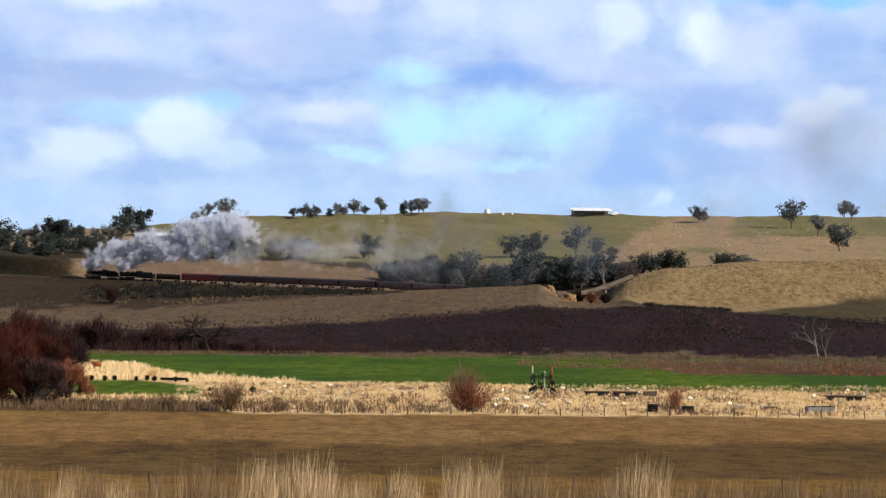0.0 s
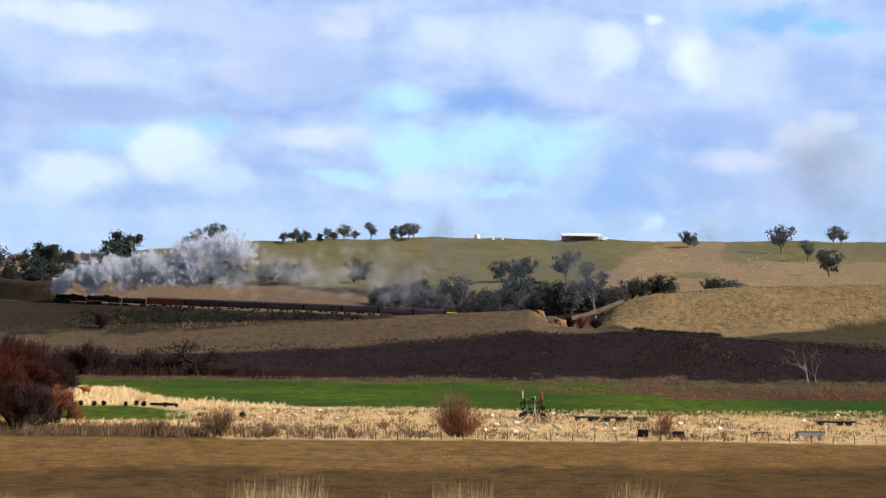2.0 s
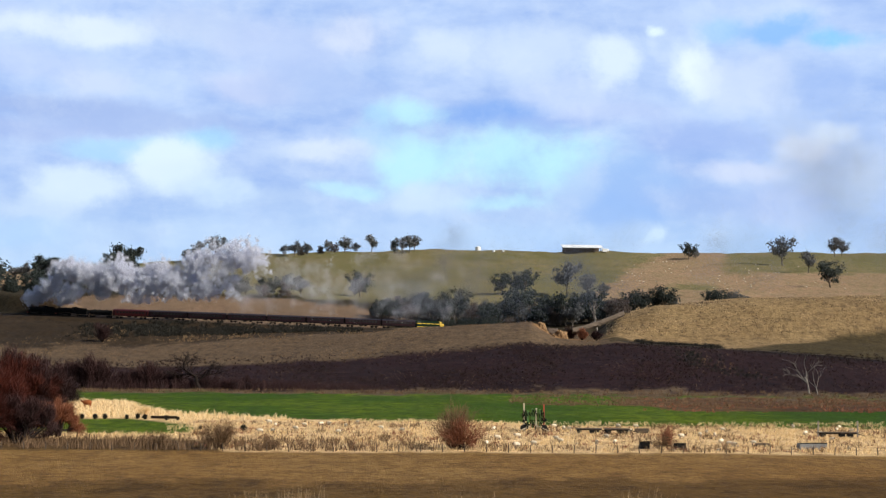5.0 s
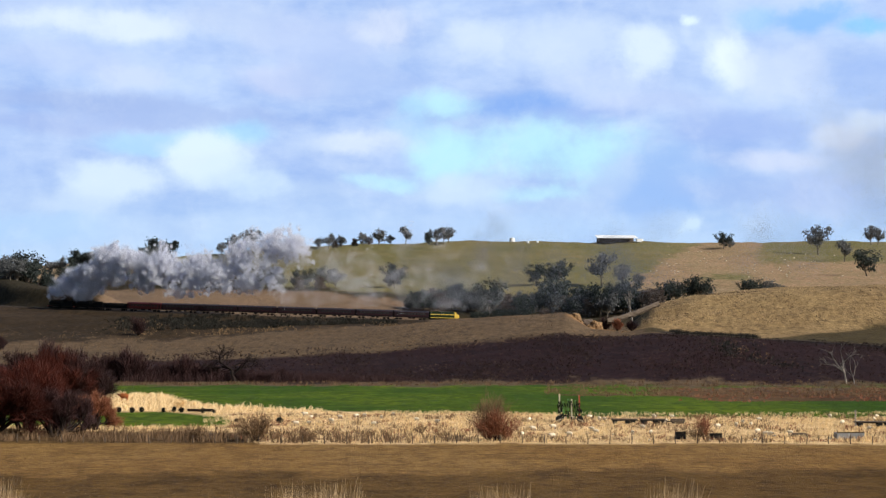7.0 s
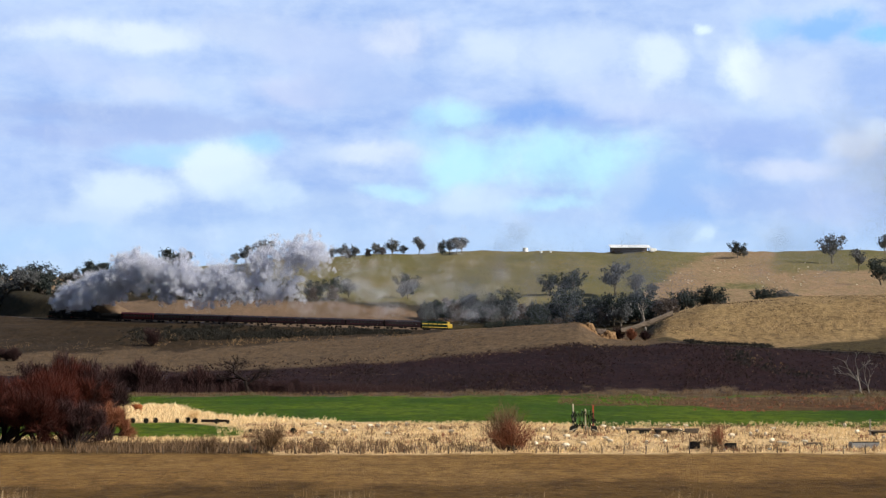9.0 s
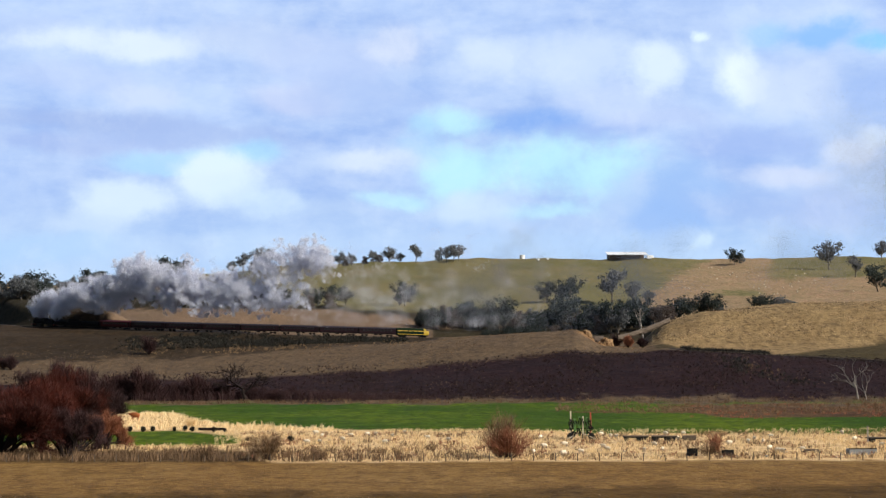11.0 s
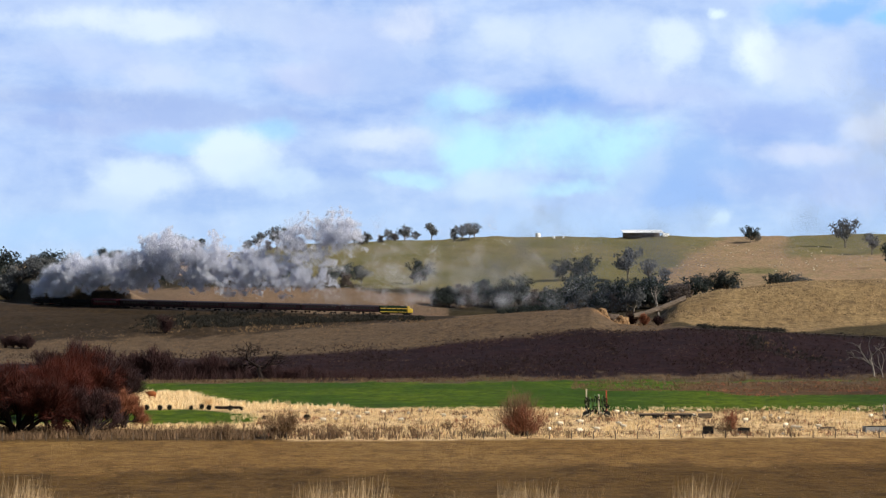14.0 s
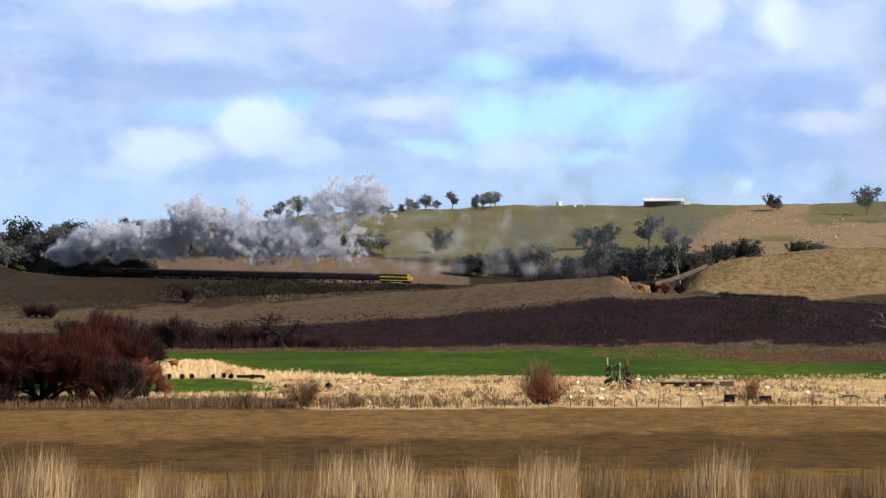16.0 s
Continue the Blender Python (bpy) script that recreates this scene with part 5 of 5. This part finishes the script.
def pile_of_beams(p, d, n, length, label, mat="timber"):
    s = thing("timber_stack", label, "timber", at=spot(px(p), d, 0.0, random.Random(int(p)).uniform(-8, 8)))
    rnd = random.Random(int(p))
    for i in range(n):
        bm = bmesh.new()
        box(bm, rnd.uniform(-0.3, 0.3), (i % 3 - 1) * 0.4, 0.22 + 0.28 * (i // 3), length * rnd.uniform(0.8, 1.0), 0.3, 0.26, 0.02)
        part("beam", bm, M[mat], s)


def crate(p, d, sx, sz, mat, label):
    s = thing("steel_bin", label, "bin", at=spot(px(p), d, 0.0, 4))
    bm = bmesh.new()
    for y in (-0.8, 0.8):
        box(bm, 0, y, sz / 2, sx, 0.08, sz, 0.02)
    for x in (-sx / 2, sx / 2):
        box(bm, x, 0, sz / 2, 0.08, 1.6, sz, 0.02)
    box(bm, 0, 0, 0.1, sx, 1.6, 0.1)
    part("walls", bm, M[mat], s)
    bm = bmesh.new()
    box(bm, 0, -0.82, sz + 0.03, sx + 0.12, 0.16, 0.12, 0.02)
    part("rim", bm, M["iron"], s)


def animal(name, label, category, mat, face, k, group):
    a = thing(name, label, category, group)
    bm = bmesh.new()
    ball(bm, (0, 0, 0.62 * k), 0.36 * k, (1.55, 0.85, 0.9))
    ball(bm, (0.3 * k, 0, 0.66 * k), 0.30 * k, (1.1, 0.9, 1.0))
    part("body", bm, M[mat], a)
    bm = bmesh.new()
    ball(bm, (0.70 * k, 0, 0.72 * k), 0.14 * k, (1.5, 0.8, 0.95), 1)
    for y in (-0.1, 0.1):
        ball(bm, (0.62 * k, y * 1.4 * k, 0.80 * k), 0.06 * k, (0.6, 1.5, 0.6), 1)
    part("head", bm, M[face], a)
    for x in (-0.35, 0.35):
        for y in (-0.16, 0.16):
            bm = bmesh.new()
            rod(bm, (x * k, y * k, -0.02), (x * k, y * k, 0.45 * k), 0.045 * k, 0.06 * k, 6)
            part("leg", bm, M[face], a)
    return a


def livestock():
    rnd = random.Random(31)
    sheep = animal("sheep", "dusty cream sheep grazing in dry grass", "sheep", "wool", "sheep_face", 0.85, "flock of sheep")
    put = []
    for _ in range(34):
        put.append((rnd.uniform(940, 1600), rnd.uniform(250, 318)))
    for _ in range(14):
        put.append((rnd.uniform(540, 800), rnd.uniform(285, 325)))
    hill = [(rnd.gauss(1215, 25), rnd.uniform(1200, 1330)) for _ in range(14)] + [(rnd.gauss(1280, 30), rnd.uniform(1330, 1480)) for _ in range(16)] + \
           [(rnd.gauss(1385, 30), rnd.uniform(1180, 1300)) for _ in range(18)] + [(rnd.gauss(1440, 40), rnd.uniform(1250, 1400)) for _ in range(14)] + \
           [(rnd.uniform(1500, 1600), rnd.uniform(1150, 1350)) for _ in range(12)]
    for i, (p, d) in enumerate(put + hill):
        m = spot(px(p), d, 0, rnd.uniform(0, 360), rnd.uniform(0.85, 1.1) * (1.25 if d > 1000 else 1.0))
        if i == 0:
            sheep.matrix_basis = m
        else:
            copy_thing(sheep, m)
    cow = animal("cow", "red-brown cow in the straw grass", "cow", "hide", "hide", 2.0, "")
    cow.matrix_basis = spot(px(247), 400, 0, 170)


def fence():
    f = thing("fence", "wire fence with weathered timber posts along the stubble", "fence")
    rnd = random.Random(8)
    me = None
    for i in range(52):
        b = -0.34 + i * 0.0132
        d = 238.5
        m = spot(b, d)
        if me is None:
            bm = bmesh.new()
            rod(bm, (0, 0, -0.2), (0, 0, 1.15), 0.07, 0.06, 7)
            o = part("post", bm, M["timber"], f)
            me = o.data
        else:
            o = new("post", me)
            o.parent = f
        o.matrix_basis = m @ pose(0, 0, 0, rnd.gauss(0, 3), rnd.gauss(0, 3), rnd.uniform(0, 360))
    for z in (0.35, 0.7, 1.05):
        pts = [spot(-0.34 + i * 0.0132, 238.5, z).translation for i in range(52)]
        strand = ([], [])
        limb(*strand, pts, [0.008] * len(pts), 3)
        part("wire", strand, M["steel"], f)
    n = thing("near_fence", "dark leaning timber posts of a near wire fence", "fence")
    for p in (185, 345, 352, 760, 1085, 1460):
        bm = bmesh.new()
        rod(bm, (0, 0, -0.2), (0, 0, 1.2), 0.06, 0.055, 7)
        o = part("post", bm, M["timber"], n)
        o.matrix_basis = spot(px(p), 92) @ pose(0, 0, 0, rnd.gauss(0, 4), rnd.gauss(0, 4), 0)


def stones():
    rnd = random.Random(14)
    proto = None
    for i in range(28):
        p, d = rnd.uniform(1140, 1600) if i % 3 else rnd.uniform(600, 1140), rnd.uniform(243, 268)
        m = spot(px(p), d, 0, rnd.uniform(0, 360), rnd.uniform(0.35, 0.8))
        if proto is None:
            bm = bmesh.new()
            ball(bm, (0, 0, 0.16), 0.45, (1.3, 0.9, 0.65))
            for v in bm.verts:
                v.co *= 1 + 0.25 * noise.noise(v.co * 3.1)
            proto = tagged(part("stone", bm, M["rock"]), "pale weathered field stone in the straw", "stone", "scattered stones")
            proto.matrix_basis = m
        else:
            copy_thing(proto, m)


def clay_outcrops():
    rnd = random.Random(41)
    for p, d, sx, sz, mat, lab in ((1043, 792, 3.2, 4.0, "clay", "steep orange clay face at the mouth of the cutting"), (1078, 797, 4.2, 5.0, "clay", "pale broken clay face in the railway cutting"),
                                   (1060, 800, 6.0, 4.5, "shade_wall", "dark earth slope in the railway cutting")):
        bm = bmesh.new()
        ball(bm, (0, 0, 0), 1.0, (sx, 5.0, sz), 4)
        for v in bm.verts:
            v.co += v.co.normalized() * (1.6 * noise.noise(v.co * 0.33) + 0.7 * noise.noise(v.co * 1.1))
        ob = tagged(part("clay_bank", bm, M[mat]), lab, "earth bank")
        ob.matrix_basis = spot(px(p), d, -1.4, rnd.uniform(-20, 20))
    # the lit shoulder of the cutting runs up to the brow
    bm = bmesh.new()
    prev = None
    for i in range(22):
        k = i / 21
        m = spot(px(1098 + 92 * k), 806 + 34 * k)
        c = Vector((m.translation.x, m.translation.y, 26.0 + 9.5 * k ** 1.3))
        ring = []
        for j in range(9):
            a = 2 * math.pi * j / 9
            r = 1.5 + 0.5 * noise.noise(Vector((i * 0.5, j, 0)))
            ring.append(bm.verts.new(c + Vector((0, 4.0 * r * math.cos(a) * 0.5, r * math.sin(a)))))
        if prev:
            for j in range(9):
                bm.faces.new((prev[j], prev[(j + 1) % 9], ring[(j + 1) % 9], ring[j]))
        prev = ring
    bmesh.ops.recalc_face_normals(bm, faces=bm.faces)
    tagged(part("earth_shoulder", bm, M["timber"]), "grey-brown earth shoulder along the cutting", "earth bank")
    twig_bush(91, 7.0, 6.5, 1500, "twig_red", "rusty bush at the mouth of the cutting", wide=0.10).matrix_basis = spot(px(1116), 790)
    # this dark bush is put where the notch is only in shadow
    twig_bush(92, 6.0, 7.0, 1500, "willow_dark", "dark bush standing in for shade in the cutting", wide=0.10).matrix_basis = spot(px(1142), 800)
    twig_bush(93, 8.0, 9.0, 1500, "willow_dark", "dark bush standing in for shade in the cutting", wide=0.10).matrix_basis = spot(px(1095), 812)


def side_shed():
    s = thing("small_shed", "small pale sheet-metal shed behind the willows", "shed", at=spot(px(-66), 330, 0, 8))
    bm = bmesh.new()
    box(bm, 0, 0, 2.4, 5.5, 4, 5.2)
    part("wall", bm, M["white_metal"], s)
    bm = bmesh.new()
    prism(bm, [(-2.4, 4.9), (0, 6.2), (2.4, 4.9), (2.4, 5.1), (0, 6.4), (-2.4, 5.1)], -3.0, 3.0)
    part("roof", bm, M["grey_metal"], s)


side_shed()
clay_outcrops()
seeder()
for p, d, l, po, lab in ((1128, 294, 4.6, False, "low grey flat trailer in the straw"), (1178, 294, 4.4, False, "low rusty flat trailer in the straw"), (1570, 290, 7.0, True, "long flat trailer with two pale end posts")):
    flat_trailer(p, d, l, po, lab)
pile_of_beams(1222, 296, 9, 2.4, "short stack of dark timber beams")
pile_of_beams(382, 343, 4, 5.6, "row of long dark timber beams on the ground", "dark_bark")
pile_of_beams(1435, 258, 4, 2.6, "low heap of dark timber")
crate(1227, 250, 1.2, 1.1, "iron", "small dark steel bin")
crate(1525, 254, 4.2, 0.9, "grey_metal", "long low grey steel bin")
crate(1290, 250, 1.4, 0.9, "iron", "small dark steel bin")
livestock()
fence()
stones()
track("near_track", [spot(b, d, 0.35).translation for b, d in zip(np.linspace(0.142, 0.36, 24), np.linspace(757, 672, 24))], "dark railway track below the golden brow")


# ---- smoke: many soft puffs that leave the chimneys and drift with the wind ----
def smoke_material(name, col):
    n = Nodes(name)
    d, tr = n.add("BsdfDiffuse", Color=col), n.add("BsdfTranslucent", Color=col)
    m = n.add("MixShader", Fac=0.5)
    n.tree.links.new(d.outputs[0], m.inputs[1])
    n.tree.links.new(tr.outputs[0], m.inputs[2])
    n.tree.links.new(m.outputs[0], n.out.inputs[0])
    return n.mat


def puff_mesh(name, seed, count, flake, mat, soft=0.55):
    """A billow of very fine flecks, about 1 m in radius, thick inside and thinning outwards."""
    rnd = random.Random(seed)
    vs, fs = [], []
    lobes = [(Vector((rnd.gauss(0, 0.42), rnd.gauss(0, 0.42), rnd.gauss(0, 0.36))), rnd.uniform(0.22, 0.48)) for _ in range(8)]
    for _ in range(count):
        o, r = rnd.choice(lobes)
        c = o + Vector((rnd.gauss(0, 1), rnd.gauss(0, 1), rnd.gauss(0, 1))) * r * soft
        s = flake * rnd.uniform(0.6, 1.3)
        q = Euler((rnd.uniform(0, 6.3), rnd.uniform(0, 6.3), rnd.uniform(0, 6.3))).to_matrix()
        k = len(vs)
        for a, b in ((-1, -0.6), (1, -0.6), (0, 1.1)):
            vs.append(tuple(c + q @ Vector((a * s, b * s, 0))))
        fs.append((k, k + 1, k + 2))
    me = bpy.data.meshes.new(name)
    me.from_pydata(vs, [], fs)
    me.materials.append(mat)
    return me


SMOKE = smoke_material("coal_smoke", (0.74, 0.76, 0.84, 1))
HAZE_BLUE = smoke_material("blue_haze", (0.20, 0.225, 0.29, 1))
DARK = smoke_material("dark_haze", (0.28, 0.28, 0.32, 1))
plume = thing("smoke_plume", "billowing grey coal smoke trailing from the locomotives", "smoke")
PUFF_MESH = [puff_mesh("puff", 10 + i, 1500, 0.034, SMOKE, 0.5) for i in range(6)]
THIN_MESH = [puff_mesh("puff", 30 + i, 700, 0.026, SMOKE, 0.75) for i in range(5)]
FAINT_MESH = [puff_mesh("puff", 40 + i, 620, 0.0145, SMOKE, 0.9) for i in range(4)]
BLUE_MESH = [puff_mesh("puff", 50 + i, 20000, 0.0040, HAZE_BLUE, 0.85) for i in range(2)]
DARK_MESH = [puff_mesh("puff", 60 + i, 30000, 0.0028, DARK, 0.85) for i in range(2)]
PUFFS = []  # object, time of birth, chimney, place in its billow, lift, turn


def chimney_at(t, which):
    s = front_at(t) - (2.3 if which == 0 else 22.8)
    p = rail_pose(s).translation
    return p + Vector((0, 0, 4.8))


def surge(birth):
    """How high the blast of that moment climbs: quick rise, slow climb."""
    a, b = math.exp(-((birth - 2.4) / 1.6) ** 2), math.exp(-((birth + 6.9) / 1.0) ** 2)
    return 13.5 + 8.0 * a + 6.0 * b + 2.0 * math.sin(birth * 2.9), 0.10 + 0.35 * a + 0.95 * b


def puff_path(birth, which, off, lift, t):
    if birth == HAZY:
        return which + (Vector((1.2, 0, 0.3)) + off) * t
    if t <= birth:
        return chimney_at(t, which) - Vector((0, 0, 15.0))
    age = t - birth
    quick, slow = surge(birth)
    wide = 0.7 + 8.4 * (1 - math.exp(-age / 4.0)) + 0.12 * age
    stale = 6.0 if birth < -8.2 or -5.8 < birth < -4.6 else 0.0
    wide += 0.40 * stale * max(0.0, age - 13) ** 0.85
    rise = 1.0 + (quick + lift) * (1 - math.exp(-age / 1.7)) + slow * age
    p = chimney_at(birth, which) + Vector((2.0 * age, 0, rise))
    return p + Vector((off.x * wide, off.y * wide, max(off.z * wide * 0.95, 3.0 - rise)))


def build_smoke():
    rnd = random.Random(77)

    def add(me, size, row):
        ob = new("puff", me)
        ob.parent = plume
        ob.scale = (size, size, size)
        tagged(ob, kind="stuff")
        PUFFS.append((ob, *row))

    # billow after billow from the two chimneys, each a cluster of small puffs that swells as it ages
    b = -17.5
    while b < 15.9:
        which = 0 if rnd.random() < 0.55 else 1
        lift = rnd.gauss(0, 2.2)
        heart = Vector((rnd.gauss(0, 0.25), rnd.gauss(0, 0.3), rnd.gauss(0, 0.25)))
        old = b < -8.2
        for _ in range(5 if old else 12):
            d = Vector((rnd.gauss(0, 1), rnd.gauss(0, 1), rnd.gauss(0, 1))).normalized() * rnd.uniform(0.15, 0.8)
            size = rnd.uniform(4.0, 6.2) if old else rnd.choice((rnd.uniform(1.4, 2.4), rnd.uniform(2.8, 4.2), rnd.uniform(3.8, 5.4)))
            meshes = FAINT_MESH if old else THIN_MESH if -5.8 < b < -4.6 or rnd.random() < 0.25 else PUFF_MESH
            add(rnd.choice(meshes), size, (b + rnd.uniform(-0.08, 0.08), which, heart + d, lift, rnd.uniform(0, 360)))
        b += 0.28 if old else 0.18
    # thin dark haze left over the gully and the brow
    for x, y, z, n, wide, up, blue in HAZE:
        for _ in range(n):
            p = Vector((x + rnd.gauss(0, wide), y + rnd.gauss(0, 15), z + rnd.gauss(0, up)))
            add(rnd.choice(BLUE_MESH if blue else DARK_MESH), rnd.uniform(0.6, 1.1) * (wide + up) * 0.8, (HAZY, p, Vector((rnd.gauss(0.0, 0.5), 0, rnd.gauss(0.2, 0.4))), 0, rnd.uniform(0, 360)))


HAZY = "hazy"
HAZE = [(26, 940, 62, 9, 7, 9, 0), (40, 935, 47, 4, 22, 6, 1), (90, 935, 47, 4, 20, 7, 1), (-20, 930, 50, 3, 14, 7, 1), (238, 940, 104, 7, 16, 22, 0), (200, 940, 72, 4, 16, 9, 0)]


build_smoke()


def motions():
    for ob, back in TRAIN:
        walk(ob, [(t, rail_pose(front_at(t) - back)) for t in range(17)])
    for w, x, r in DRIVERS:
        # the wheels roll with the train; top moves forward along the engine
        rows = []
        for i in range(108):
            t = i * 0.15
            turn = math.degrees((front_at(t) - front_at(0)) / r)
            rows.append((min(t, 16.0), pose(x, 0, r - 0.3, 0, turn, 0)))
        walk(w, rows)
    walk(SKY, [(0, pose(0, 0, 0, 0, 0, 0)), (16, pose(0, 0, 0, 0, 0, -0.22))])
    for ob, birth, which, drift, lift, turn in PUFFS:
        if isinstance(birth, str):
            rows = [(t, puff_path(birth, which, drift, lift, t)) for t in (0, 8, 16)]
            walk(ob, [(t, pose(p.x, p.y, p.z, 0, 0, turn + 2 * t)) for t, p in rows])
            continue
        times = {0.0, 16.0} | {float(t) for t in range(1, 16) if t % 2 == 0 or t - birth < 5}
        if birth > 0:
            times |= {round(birth, 2), round(birth + 0.35, 2), round(birth + 0.8, 2)}
        rows = []
        for t in sorted(x for x in times if x <= 16):
            p = puff_path(birth, which, drift, lift, t)
            rows.append((t, pose(p.x, p.y, p.z, 0, 0, turn + 4 * t)))
        walk(ob, rows)


motions()
